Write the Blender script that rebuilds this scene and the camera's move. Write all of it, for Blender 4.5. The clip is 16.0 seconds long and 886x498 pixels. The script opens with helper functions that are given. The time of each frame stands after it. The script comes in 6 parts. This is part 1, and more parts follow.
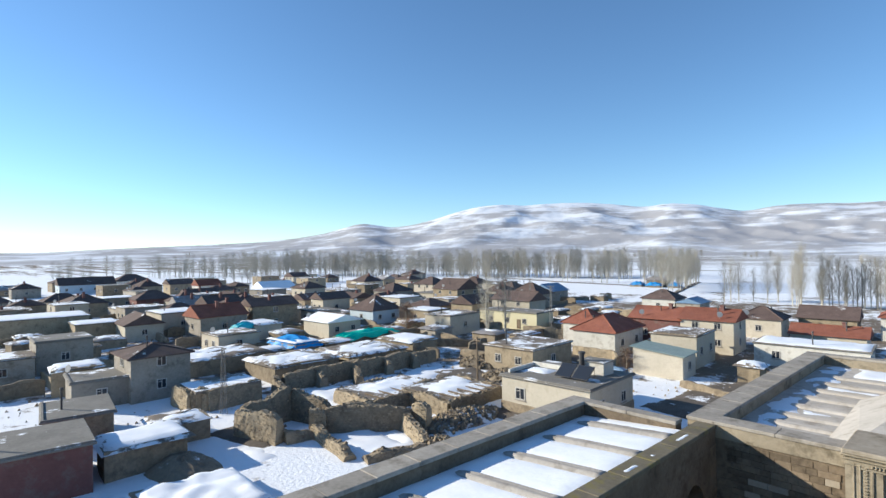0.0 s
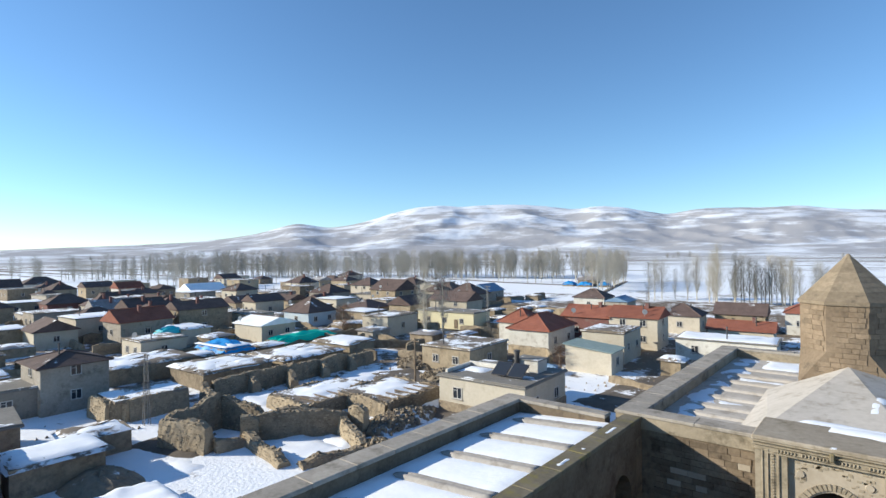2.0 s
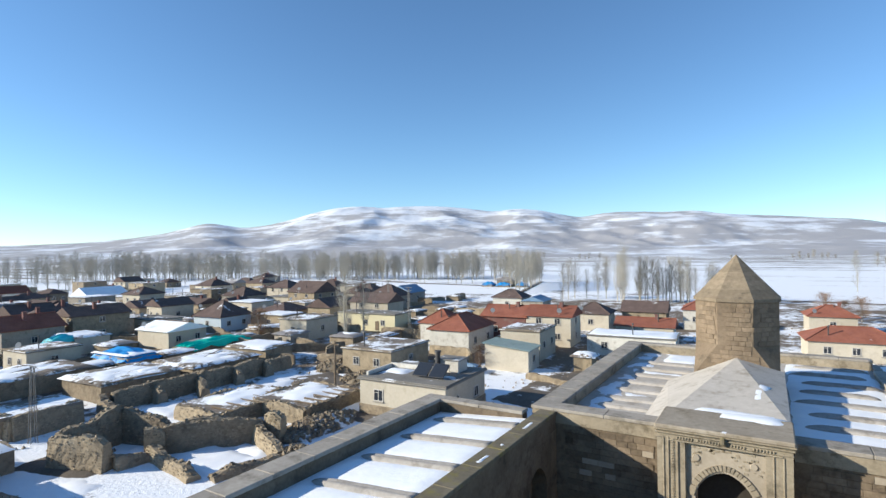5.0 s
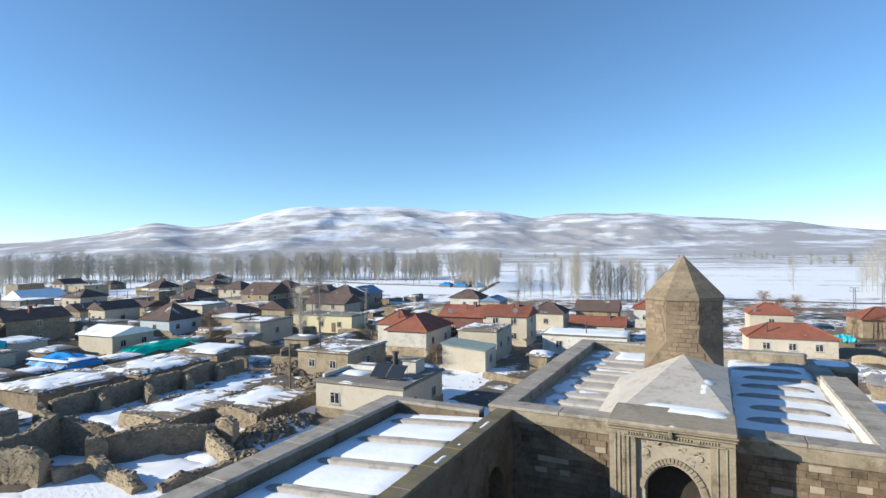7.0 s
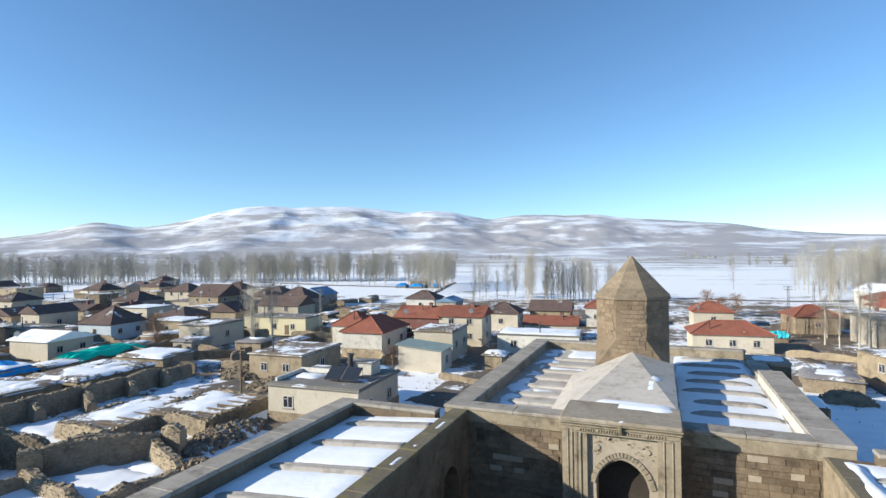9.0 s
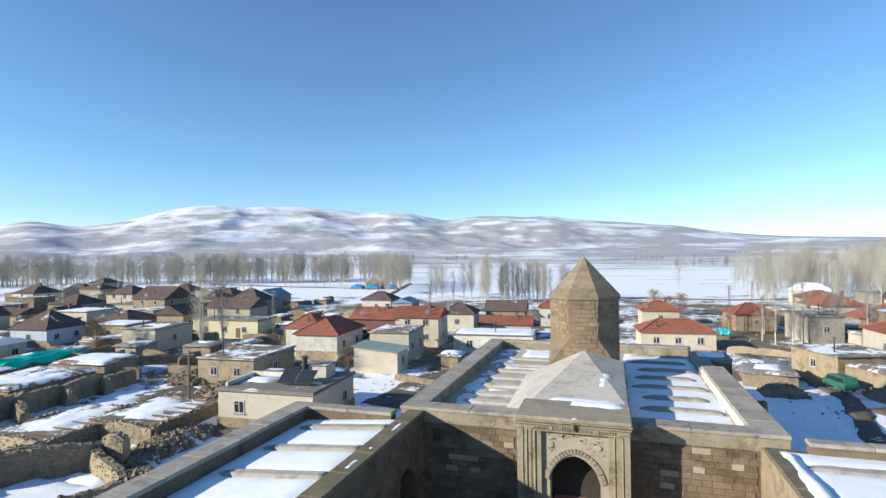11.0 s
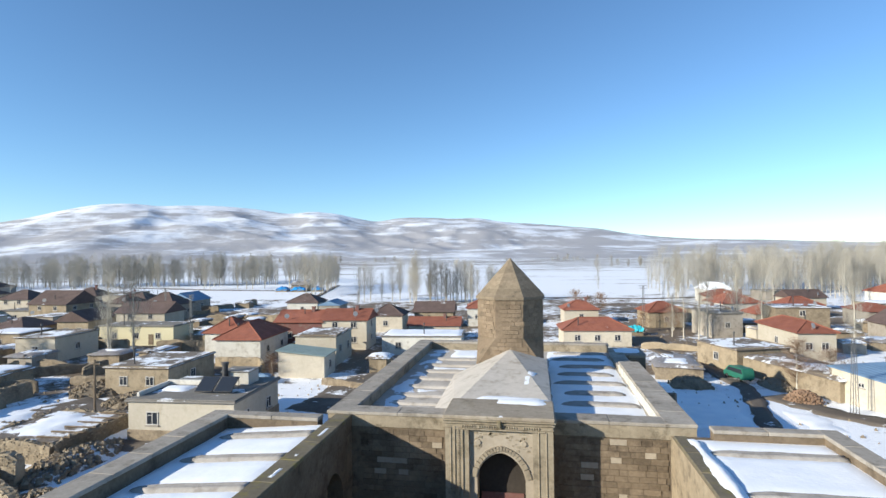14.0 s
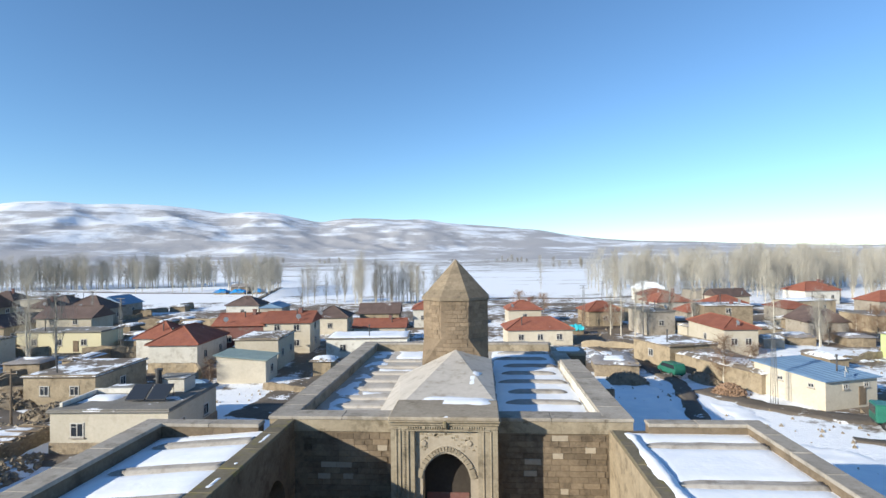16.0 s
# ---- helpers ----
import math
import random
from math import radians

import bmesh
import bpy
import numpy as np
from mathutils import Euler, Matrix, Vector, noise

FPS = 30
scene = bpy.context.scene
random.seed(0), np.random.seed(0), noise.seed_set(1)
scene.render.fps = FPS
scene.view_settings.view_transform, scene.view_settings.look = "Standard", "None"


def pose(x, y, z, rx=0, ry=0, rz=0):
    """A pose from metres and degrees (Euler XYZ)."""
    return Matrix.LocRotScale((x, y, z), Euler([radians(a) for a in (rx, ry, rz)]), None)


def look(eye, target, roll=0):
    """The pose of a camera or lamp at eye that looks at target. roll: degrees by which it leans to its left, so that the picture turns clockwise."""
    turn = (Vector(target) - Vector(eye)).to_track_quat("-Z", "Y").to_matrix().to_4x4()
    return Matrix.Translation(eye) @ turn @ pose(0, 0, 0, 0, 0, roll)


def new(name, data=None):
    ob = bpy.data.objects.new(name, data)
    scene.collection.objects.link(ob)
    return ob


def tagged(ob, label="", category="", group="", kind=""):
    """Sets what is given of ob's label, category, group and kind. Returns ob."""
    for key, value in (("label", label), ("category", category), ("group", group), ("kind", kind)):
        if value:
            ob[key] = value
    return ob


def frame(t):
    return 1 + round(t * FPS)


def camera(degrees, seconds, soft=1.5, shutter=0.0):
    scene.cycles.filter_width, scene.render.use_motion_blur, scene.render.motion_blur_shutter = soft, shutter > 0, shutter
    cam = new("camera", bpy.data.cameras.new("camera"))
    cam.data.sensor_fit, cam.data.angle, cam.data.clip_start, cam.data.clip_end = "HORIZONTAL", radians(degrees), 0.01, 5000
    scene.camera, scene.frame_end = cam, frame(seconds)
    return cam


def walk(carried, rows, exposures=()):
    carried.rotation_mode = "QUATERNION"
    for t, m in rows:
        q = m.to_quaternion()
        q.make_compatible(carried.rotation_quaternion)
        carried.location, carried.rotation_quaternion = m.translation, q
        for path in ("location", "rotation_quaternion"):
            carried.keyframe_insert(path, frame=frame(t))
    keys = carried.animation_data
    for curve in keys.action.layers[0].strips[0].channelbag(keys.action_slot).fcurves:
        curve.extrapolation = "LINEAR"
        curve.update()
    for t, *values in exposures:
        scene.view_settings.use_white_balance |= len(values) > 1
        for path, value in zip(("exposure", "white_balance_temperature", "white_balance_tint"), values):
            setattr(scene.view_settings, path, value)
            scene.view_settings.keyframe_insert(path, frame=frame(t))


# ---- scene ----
# ---------- camera ----------
cam = camera(79.69, 16.0)
EYE = (0.0, 0.0, 17.0)
# seconds, yaw, pitch, roll
TURNS = [
    (0.0, 46.80, 0.36, 0.75),
    (0.5, 45.33, 0.36, 0.75),
    (1.0, 43.65, 0.35, 0.75),
    (1.5, 41.84, 0.35, 0.75),
    (2.0, 40.09, 0.35, 0.75),
    (2.5, 38.46, 0.35, 0.75),
    (3.0, 36.98, 0.35, 0.74),
    (3.5, 35.55, 0.35, 0.74),
    (4.0, 34.24, 0.36, 0.74),
    (6.5, 28.06, 0.38, 0.74),
    (7.0, 27.05, 0.38, 0.74),
    (7.5, 25.88, 0.39, 0.74),
    (8.0, 24.72, 0.40, 0.74),
    (8.5, 23.50, 0.40, 0.74),
    (9.0, 22.30, 0.41, 0.74),
    (11.5, 16.34, 0.45, 0.73),
    (12.0, 15.07, 0.46, 0.73),
    (12.5, 13.90, 0.47, 0.73),
    (13.0, 12.62, 0.48, 0.73),
    (13.5, 11.32, 0.49, 0.73),
    (14.0, 9.92, 0.50, 0.72),
    (14.5, 8.51, 0.52, 0.72),
    (15.0, 6.88, 0.53, 0.71),
    (15.5, 5.41, 0.54, 0.71),
    (16.0, 4.08, 0.55, 0.71),
]
walk(cam, [(t, pose(*EYE, 90 + p, r, y)) for t, y, p, r in TURNS], [(0.0, 0.66, 5950, 3), (16.0, 0.66, 5950, 3)])

# ---------- world, sun, exposure ----------
SUN_EL, SUN_BETA = 20.0, 37.0
world = bpy.data.worlds.new("winter_sky")
scene.world = world
world.use_nodes = True
wn = world.node_tree
sky = wn.nodes.new("ShaderNodeTexSky")
sky.sky_type = "NISHITA"
sky.sun_disc = False
sky.sun_elevation = radians(SUN_EL)
sky.sun_rotation = radians(270 - SUN_BETA)
sky.altitude = 1800
sky.air_density = 1.1
sky.dust_density = 0.15
sky.ozone_density = 3.7
wn.links.new(sky.outputs[0], wn.nodes["Background"].inputs[0])
wn.nodes["Background"].inputs[1].default_value = 0.113
sun = new("sun", bpy.data.lights.new("sun", "SUN"))
sun.data.energy = 5.0
sun.data.angle = radians(0.55)
sun.data.color = (1.0, 0.85, 0.68)
SUN_DIR = Vector((-math.cos(radians(SUN_BETA)), -math.sin(radians(SUN_BETA)), math.tan(radians(SUN_EL))))
sun.matrix_world = look(SUN_DIR * 100, (0, 0, 0))

# ---------- materials ----------
def nodes_of(name):
    m = bpy.data.materials.new(name)
    m.use_nodes = True
    nt = m.node_tree
    return m, nt, nt.nodes["Principled BSDF"]


def noise_node(nt, scale, detail=4, rough=0.55, vec=None):
    n = nt.nodes.new("ShaderNodeTexNoise")
    n.inputs["Scale"].default_value = scale
    n.inputs["Detail"].default_value = detail
    n.inputs["Roughness"].default_value = rough
    if vec is None:
        vec = nt.nodes.new("ShaderNodeNewGeometry").outputs["Position"]
    nt.links.new(vec, n.inputs["Vector"])
    return n.outputs["Fac"]


def ramp(nt, fac, stops):
    r = nt.nodes.new("ShaderNodeValToRGB")
    while len(r.color_ramp.elements) < len(stops):
        r.color_ramp.elements.new(0.5)
    for e, (p, c) in zip(r.color_ramp.elements, stops):
        e.position = p
        e.color = (c, c, c, 1) if isinstance(c, (int, float)) else (*c, 1)
    nt.links.new(fac, r.inputs[0])
    return r.outputs[0]


def mix(nt, fac, a, b, kind="MIX"):
    n = nt.nodes.new("ShaderNodeMix")
    n.data_type, n.blend_type = "RGBA", kind
    for sock, v in ((0, fac), (6, a), (7, b)):
        if isinstance(v, (int, float)):
            n.inputs[sock].default_value = v
        elif isinstance(v, tuple):
            n.inputs[sock].default_value = (*v, 1)
        else:
            nt.links.new(v, n.inputs[sock])
    return n.outputs[2]


def calc(nt, op, a, b=0.0):
    n = nt.nodes.new("ShaderNodeMath")
    n.operation = op
    for i, v in enumerate((a, b)):
        if isinstance(v, (int, float)):
            n.inputs[i].default_value = v
        else:
            nt.links.new(v, n.inputs[i])
    return n.outputs[0]


def bump(nt, bsdf, height, strength, dist):
    b = nt.nodes.new("ShaderNodeBump")
    b.inputs["Strength"].default_value = strength
    b.inputs["Distance"].default_value = dist
    nt.links.new(height, b.inputs["Height"])
    nt.links.new(b.outputs[0], bsdf.inputs["Normal"])


SNOW = (0.86, 0.88, 0.91)


def surface(name, dark, light, coarse=0.35, fine=6.0, rough=0.9, relief=0.4, depth=0.03, vary=0.0, stain=None, snow=None, metal=0.0):
    """A weathered surface: two scales of colour, relief, optional stains, snow lying on upward faces, change from object to object."""
    m, nt, b = nodes_of(name)
    big = noise_node(nt, coarse, 5, 0.6)
    small = noise_node(nt, fine, 5, 0.65)
    f = ramp(nt, mix(nt, 0.45, big, small), [(0.33, 0.0), (0.67, 1.0)])
    col = mix(nt, f, dark, light)
    if stain:
        s = ramp(nt, noise_node(nt, 0.9, 6, 0.7), [(0.52, 0.0), (0.68, 1.0)])
        col = mix(nt, s, col, stain)
    if vary:
        oi = nt.nodes.new("ShaderNodeObjectInfo")
        v = calc(nt, "ADD", calc(nt, "MULTIPLY", oi.outputs["Random"], vary), 1 - vary / 2)
        cc = nt.nodes.new("ShaderNodeCombineColor")
        for i in range(3):
            nt.links.new(v, cc.inputs[i])
        col = mix(nt, 1.0, col, cc.outputs[0], "MULTIPLY")
    if snow is not None:
        g = nt.nodes.new("ShaderNodeNewGeometry")
        sx = nt.nodes.new("ShaderNodeSeparateXYZ")
        nt.links.new(g.outputs["Normal"], sx.inputs[0])
        up = ramp(nt, sx.outputs[2], [(0.55, 0.0), (0.75, 1.0)])
        mask = ramp(nt, mix(nt, 0.3, noise_node(nt, 0.28, 5, 0.6), noise_node(nt, 1.7, 5, 0.7)), [(snow - 0.02, 0.0), (snow + 0.02, 1.0)])
        col = mix(nt, calc(nt, "MULTIPLY", up, mask), col, SNOW)
    nt.links.new(col, b.inputs["Base Color"])
    b.inputs["Roughness"].default_value = rough
    b.inputs["Metallic"].default_value = metal
    b.inputs["Specular IOR Level"].default_value = 0.25
    bump(nt, b, small, relief, depth)
    return m


def stones_material(name, dark, mid, light):
    """Loose or facing stones, each with its own tone."""
    m, nt, b = nodes_of(name)
    g = nt.nodes.new("ShaderNodeNewGeometry")
    col = ramp(nt, g.outputs["Random Per Island"], [(0.0, dark), (0.5, mid), (1.0, light)])
    n = noise_node(nt, 5.0, 5, 0.65)
    col = mix(nt, ramp(nt, n, [(0.4, 0.0), (0.7, 0.6)]), col, dark)
    nt.links.new(col, b.inputs["Base Color"])
    b.inputs["Roughness"].default_value = 0.92
    b.inputs["Specular IOR Level"].default_value = 0.2
    bump(nt, b, n, 0.7, 0.06)
    return m


def snow_material():
    m, nt, b = nodes_of("snow")
    f = noise_node(nt, 0.6, 6, 0.6)
    nt.links.new(mix(nt, ramp(nt, f, [(0.35, 0.0), (0.65, 1.0)]), (0.8, 0.83, 0.88), (0.9, 0.91, 0.93)), b.inputs["Base Color"])
    b.inputs["Roughness"].default_value = 0.65
    b.inputs["Specular IOR Level"].default_value = 0.3
    bump(nt, b, mix(nt, 0.5, f, noise_node(nt, 3.0, 4)), 0.35, 0.1)
    return m


def ground_material():
    """Snow lying over dirt: nearly closed on the fields, broken in the village, striped by furrows far off."""
    m, nt, b = nodes_of("snowy_ground")
    g = nt.nodes.new("ShaderNodeNewGeometry")
    pos = g.outputs["Position"]
    ln = nt.nodes.new("ShaderNodeVectorMath")
    ln.operation = "LENGTH"
    nt.links.new(pos, ln.inputs[0])
    r = ln.outputs["Value"]
    village = ramp(nt, calc(nt, "DIVIDE", r, 1000.0), [(0.05, 0.44), (0.068, 0.5), (0.085, 0.6), (0.18, 0.6), (0.24, 0.475), (0.42, 0.48), (0.62, 0.535), (0.8, 0.56), (1.0, 0.57)])
    patches = mix(nt, 0.4, noise_node(nt, 0.06, 6, 0.62, pos), noise_node(nt, 0.5, 6, 0.7, pos))
    st = nt.nodes.new("ShaderNodeMapping")
    st.inputs["Rotation"].default_value = (0, 0, radians(8))
    st.inputs["Scale"].default_value = (0.004, 0.05, 0.01)
    nt.links.new(pos, st.inputs[0])
    furrows = noise_node(nt, 1.0, 4, 0.6, st.outputs[0])
    far = ramp(nt, calc(nt, "DIVIDE", r, 1000.0), [(0.18, 0.0), (0.3, 1.0)])
    p = mix(nt, calc(nt, "MULTIPLY", far, 0.6), patches, furrows)
    bare = calc(nt, "SUBTRACT", village, p)
    mask = ramp(nt, calc(nt, "ADD", bare, 0.5), [(0.545, 0.0), (0.6, 1.0)])
    dirt = mix(nt, noise_node(nt, 2.0, 5, 0.7, pos), (0.10, 0.08, 0.06), (0.24, 0.19, 0.14))
    snow = mix(nt, noise_node(nt, 0.4, 5, 0.6, pos), (0.8, 0.83, 0.88), (0.9, 0.91, 0.93))
    nt.links.new(mix(nt, mask, snow, dirt), b.inputs["Base Color"])
    b.inputs["Roughness"].default_value = 0.8
    b.inputs["Specular IOR Level"].default_value = 0.2
    bump(nt, b, mix(nt, 0.5, patches, noise_node(nt, 3.0, 4, 0.6, pos)), 0.6, 0.25)
    return m


def hill_material():
    m, nt, b = nodes_of("hazy_snowy_hillside")
    g = nt.nodes.new("ShaderNodeNewGeometry")
    pos = g.outputs["Position"]
    sx = nt.nodes.new("ShaderNodeSeparateXYZ")
    nt.links.new(pos, sx.inputs[0])
    st = nt.nodes.new("ShaderNodeMapping")
    st.inputs["Rotation"].default_value = (0, 0, radians(-30))
    st.inputs["Scale"].default_value = (0.0022, 0.0022, 0.022)
    nt.links.new(pos, st.inputs[0])
    streaks = noise_node(nt, 1.0, 7, 0.6, st.outputs[0])
    n = mix(nt, 0.4, streaks, noise_node(nt, 0.006, 7, 0.68, pos))
    height = ramp(nt, calc(nt, "DIVIDE", sx.outputs[2], 340.0), [(0.0, 0.0), (0.5, 0.01), (0.8, 0.05), (1.0, 0.14)])
    mask = ramp(nt, calc(nt, "ADD", n, height), [(0.49, 0.0), (0.575, 1.0)])
    # bare slopes paled to blue-grey: distance haze is mixed into the colour
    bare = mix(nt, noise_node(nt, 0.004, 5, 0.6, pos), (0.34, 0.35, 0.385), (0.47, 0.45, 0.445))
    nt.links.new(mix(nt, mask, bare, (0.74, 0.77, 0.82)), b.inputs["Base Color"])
    b.inputs["Roughness"].default_value = 0.9
    b.inputs["Specular IOR Level"].default_value = 0.1
    bump(nt, b, noise_node(nt, 0.01, 7, 0.65, pos), 0.5, 16.0)
    return m


def glass_material():
    m, nt, b = nodes_of("window_glass")
    b.inputs["Base Color"].default_value = (0.03, 0.035, 0.045, 1)
    b.inputs["Roughness"].default_value = 0.12
    return m


M = {
    "snow": snow_material(), "ground": ground_material(), "hill": hill_material(), "glass": glass_material(),
    "ashlar": surface("weathered_ashlar", (0.115, 0.088, 0.06), (0.23, 0.18, 0.125), 0.5, 5, vary=0.5, stain=(0.085, 0.066, 0.047)),
    "pale_ashlar": surface("pale_new_ashlar", (0.3, 0.255, 0.193), (0.41, 0.355, 0.28), 0.6, 5, vary=0.15),
    "tower": surface("tower_ashlar", (0.15, 0.112, 0.075), (0.26, 0.2, 0.138), 0.7, 5, vary=0.35, stain=(0.12, 0.095, 0.067)),
    "portal": surface("portal_limestone", (0.21, 0.175, 0.123), (0.36, 0.308, 0.227), 0.7, 5, stain=(0.135, 0.112, 0.078)),
    "spire": surface("spire_stone", (0.165, 0.13, 0.09), (0.29, 0.235, 0.165), 0.9, 3, vary=0.3, stain=(0.13, 0.105, 0.075)),
    "coping": surface("grey_coping_stone", (0.25, 0.225, 0.19), (0.4, 0.36, 0.31), 0.6, 4, vary=0.22, stain=(0.18, 0.157, 0.125)),
    "mossy": surface("dark_mossy_coping", (0.11, 0.095, 0.065), (0.2, 0.17, 0.12), 0.7, 4, stain=(0.2, 0.17, 0.06)),
    "mossy_pale": surface("weathered_top_stone", (0.24, 0.2, 0.15), (0.38, 0.33, 0.26), 0.7, 4, stain=(0.18, 0.15, 0.1)),
    "slab": surface("roof_concrete", (0.4, 0.365, 0.32), (0.54, 0.5, 0.45), 0.25, 3, stain=(0.32, 0.285, 0.24)),
    "rib": surface("rib_concrete", (0.27, 0.25, 0.225), (0.42, 0.39, 0.355), 0.8, 5, stain=(0.21, 0.19, 0.165)),
    "render": surface("cream_render", (0.43, 0.385, 0.305), (0.54, 0.49, 0.4), 0.3, 4, vary=0.25, stain=(0.42, 0.37, 0.29)),
    "grey_render": surface("grey_cement_render", (0.24, 0.213, 0.178), (0.37, 0.335, 0.285), 0.35, 4, vary=0.4, stain=(0.17, 0.148, 0.12)),
    "white_render": surface("white_render", (0.48, 0.46, 0.41), (0.62, 0.6, 0.545), 0.3, 4, vary=0.2, stain=(0.38, 0.35, 0.3)),
    "yellow_render": surface("yellow_render", (0.52, 0.47, 0.31), (0.61, 0.56, 0.38), 0.3, 4),
    "red_render": surface("red_plaster", (0.14, 0.07, 0.062), (0.21, 0.1, 0.088), 0.4, 4, stain=(0.19, 0.14, 0.12)),
    "blue_render": surface("pale_blue_render", (0.38, 0.45, 0.5), (0.5, 0.56, 0.6), 0.4, 4),
    "green_render": surface("lime_green_render", (0.36, 0.43, 0.19), (0.44, 0.5, 0.24), 0.4, 4),
    "rubble": surface("rubble_stone", (0.17, 0.137, 0.097), (0.34, 0.278, 0.195), 1.2, 3.5, relief=0.9, depth=0.12, vary=0.3, stain=(0.15, 0.12, 0.087)),
    "field_stone": stones_material("field_stone", (0.2, 0.162, 0.112), (0.27, 0.222, 0.157), (0.36, 0.3, 0.215)),
    # very dark on purpose, so little light bounces up the shaded walls
    "paving": surface("low_bounce_paving", (0.045, 0.04, 0.035), (0.09, 0.08, 0.07), 0.5, 4, relief=0.5, depth=0.05),
    "adobe": surface("mud_brick", (0.25, 0.2, 0.135), (0.4, 0.33, 0.23), 0.8, 3.5, relief=0.8, depth=0.1, vary=0.25, stain=(0.18, 0.145, 0.1)),
    "earth_roof": surface("earth_roof", (0.13, 0.11, 0.09), (0.24, 0.2, 0.16), 0.5, 4, relief=0.7, depth=0.08, snow=0.5),
    "concrete_roof": surface("concrete_roof", (0.15, 0.14, 0.125), (0.25, 0.235, 0.21), 0.4, 4, snow=0.58),
    "tile": surface("red_clay_tile", (0.17, 0.06, 0.04), (0.29, 0.115, 0.075), 0.6, 5, vary=0.25, stain=(0.22, 0.09, 0.07), snow=0.68),
    "old_tile": surface("dark_old_tile", (0.08, 0.058, 0.052), (0.15, 0.108, 0.095), 0.6, 5, vary=0.25, snow=0.64),
    "teal_roof": surface("teal_sheet_roof", (0.17, 0.235, 0.235), (0.26, 0.32, 0.31), 0.4, 4, rough=0.6, snow=0.68),
    "blue_sheet": surface("blue_sheet_roof", (0.13, 0.21, 0.33), (0.21, 0.31, 0.43), 0.4, 4, rough=0.5),
    "grey_sheet": surface("rusty_sheet", (0.2, 0.18, 0.17), (0.33, 0.31, 0.3), 0.5, 4, rough=0.6, snow=0.55),
    "blue_tarp": surface("blue_tarpaulin", (0.02, 0.18, 0.5), (0.04, 0.32, 0.7), 0.6, 3, rough=0.5, relief=0.6, depth=0.1),
    "green_tarp": surface("green_tarpaulin", (0.02, 0.46, 0.32), (0.04, 0.66, 0.48), 0.6, 3, rough=0.5, relief=0.6, depth=0.1),
    "wood": surface("weathered_wood", (0.12, 0.09, 0.06), (0.24, 0.185, 0.13), 1.5, 9),
    "frame": surface("painted_window_frame", (0.4, 0.38, 0.35), (0.55, 0.53, 0.49), 1.0, 8),
    "iron": surface("dark_iron", (0.06, 0.06, 0.065), (0.12, 0.115, 0.11), 1.0, 8, rough=0.6, metal=0.6),
    # near-black tone that holds the doorway's shade in its colour
    "dark": surface("doorway_shade", (0.03, 0.026, 0.022), (0.06, 0.05, 0.042), 0.6, 4),
    "bark": surface("pale_poplar_bark", (0.4, 0.365, 0.3), (0.54, 0.5, 0.42), 0.6, 3, vary=0.3),
    "brush": surface("brown_brushwood", (0.16, 0.105, 0.07), (0.27, 0.18, 0.12), 0.8, 4, vary=0.3),
    "twig": surface("pale_twigs", (0.28, 0.262, 0.222), (0.38, 0.358, 0.308), 0.3, 2, vary=0.3),
    "steel": surface("galvanised_steel", (0.13, 0.13, 0.13), (0.22, 0.215, 0.21), 1.0, 8, rough=0.5, metal=0.5),
    "earth_heap": surface("bare_earth", (0.16, 0.128, 0.092), (0.3, 0.245, 0.178), 0.6, 3, relief=0.9, depth=0.12, snow=0.66),
    "teal_paint": surface("green_van_paint", (0.025, 0.12, 0.085), (0.04, 0.17, 0.12), 1.0, 6, rough=0.35, relief=0.05, depth=0.005),
    "turquoise": surface("turquoise_tarpaulin", (0.05, 0.42, 0.5), (0.08, 0.52, 0.6), 0.8, 4, rough=0.5, relief=0.5, depth=0.08),
    "rubber": surface("black_rubber", (0.02, 0.02, 0.02), (0.04, 0.04, 0.04), 2, 9),
    "road": surface("wet_mud_road", (0.09, 0.075, 0.06), (0.17, 0.145, 0.12), 0.3, 4, relief=0.6, depth=0.06, snow=0.6),
}

# ---------- helpers for building ----------
def mesh_of(name, bm):
    me = bpy.data.meshes.new(name)
    bm.normal_update()
    bm.to_mesh(me)
    bm.free()
    return me


def part(name, bm, material, parent=None, label=""):
    me = mesh_of(name, bm)
    me.materials.append(M[material] if isinstance(material, str) else material)
    ob = new(name, me)
    if parent is not None:
        ob.parent = parent
    if label:
        tagged(ob, label)
    return ob


def thing(name, label, category, x=0, y=0, z=0, rz=0, group="", kind=""):
    e = new(name)
    e.empty_display_size = 0.3
    e.matrix_world = pose(x, y, z, 0, 0, rz)
    return tagged(e, label, category, group, kind)


def box(bm, x0, x1, y0, y1, z0, z1, bevel=0.0):
    vs = [bm.verts.new(p) for p in ((x0, y0, z0), (x1, y0, z0), (x1, y1, z0), (x0, y1, z0), (x0, y0, z1), (x1, y0, z1), (x1, y1, z1), (x0, y1, z1))]
    fs = [bm.faces.new([vs[i] for i in q]) for q in ((3, 2, 1, 0), (4, 5, 6, 7), (0, 1, 5, 4), (1, 2, 6, 5), (2, 3, 7, 6), (3, 0, 4, 7))]
    if bevel:
        es = list({e for f in fs for e in f.edges})
        bmesh.ops.bevel(bm, geom=es, offset=bevel, segments=1, affect="EDGES")
    return vs


def boxed(*a, **k):
    bm = bmesh.new()
    box(bm, *a, **k)
    return bm


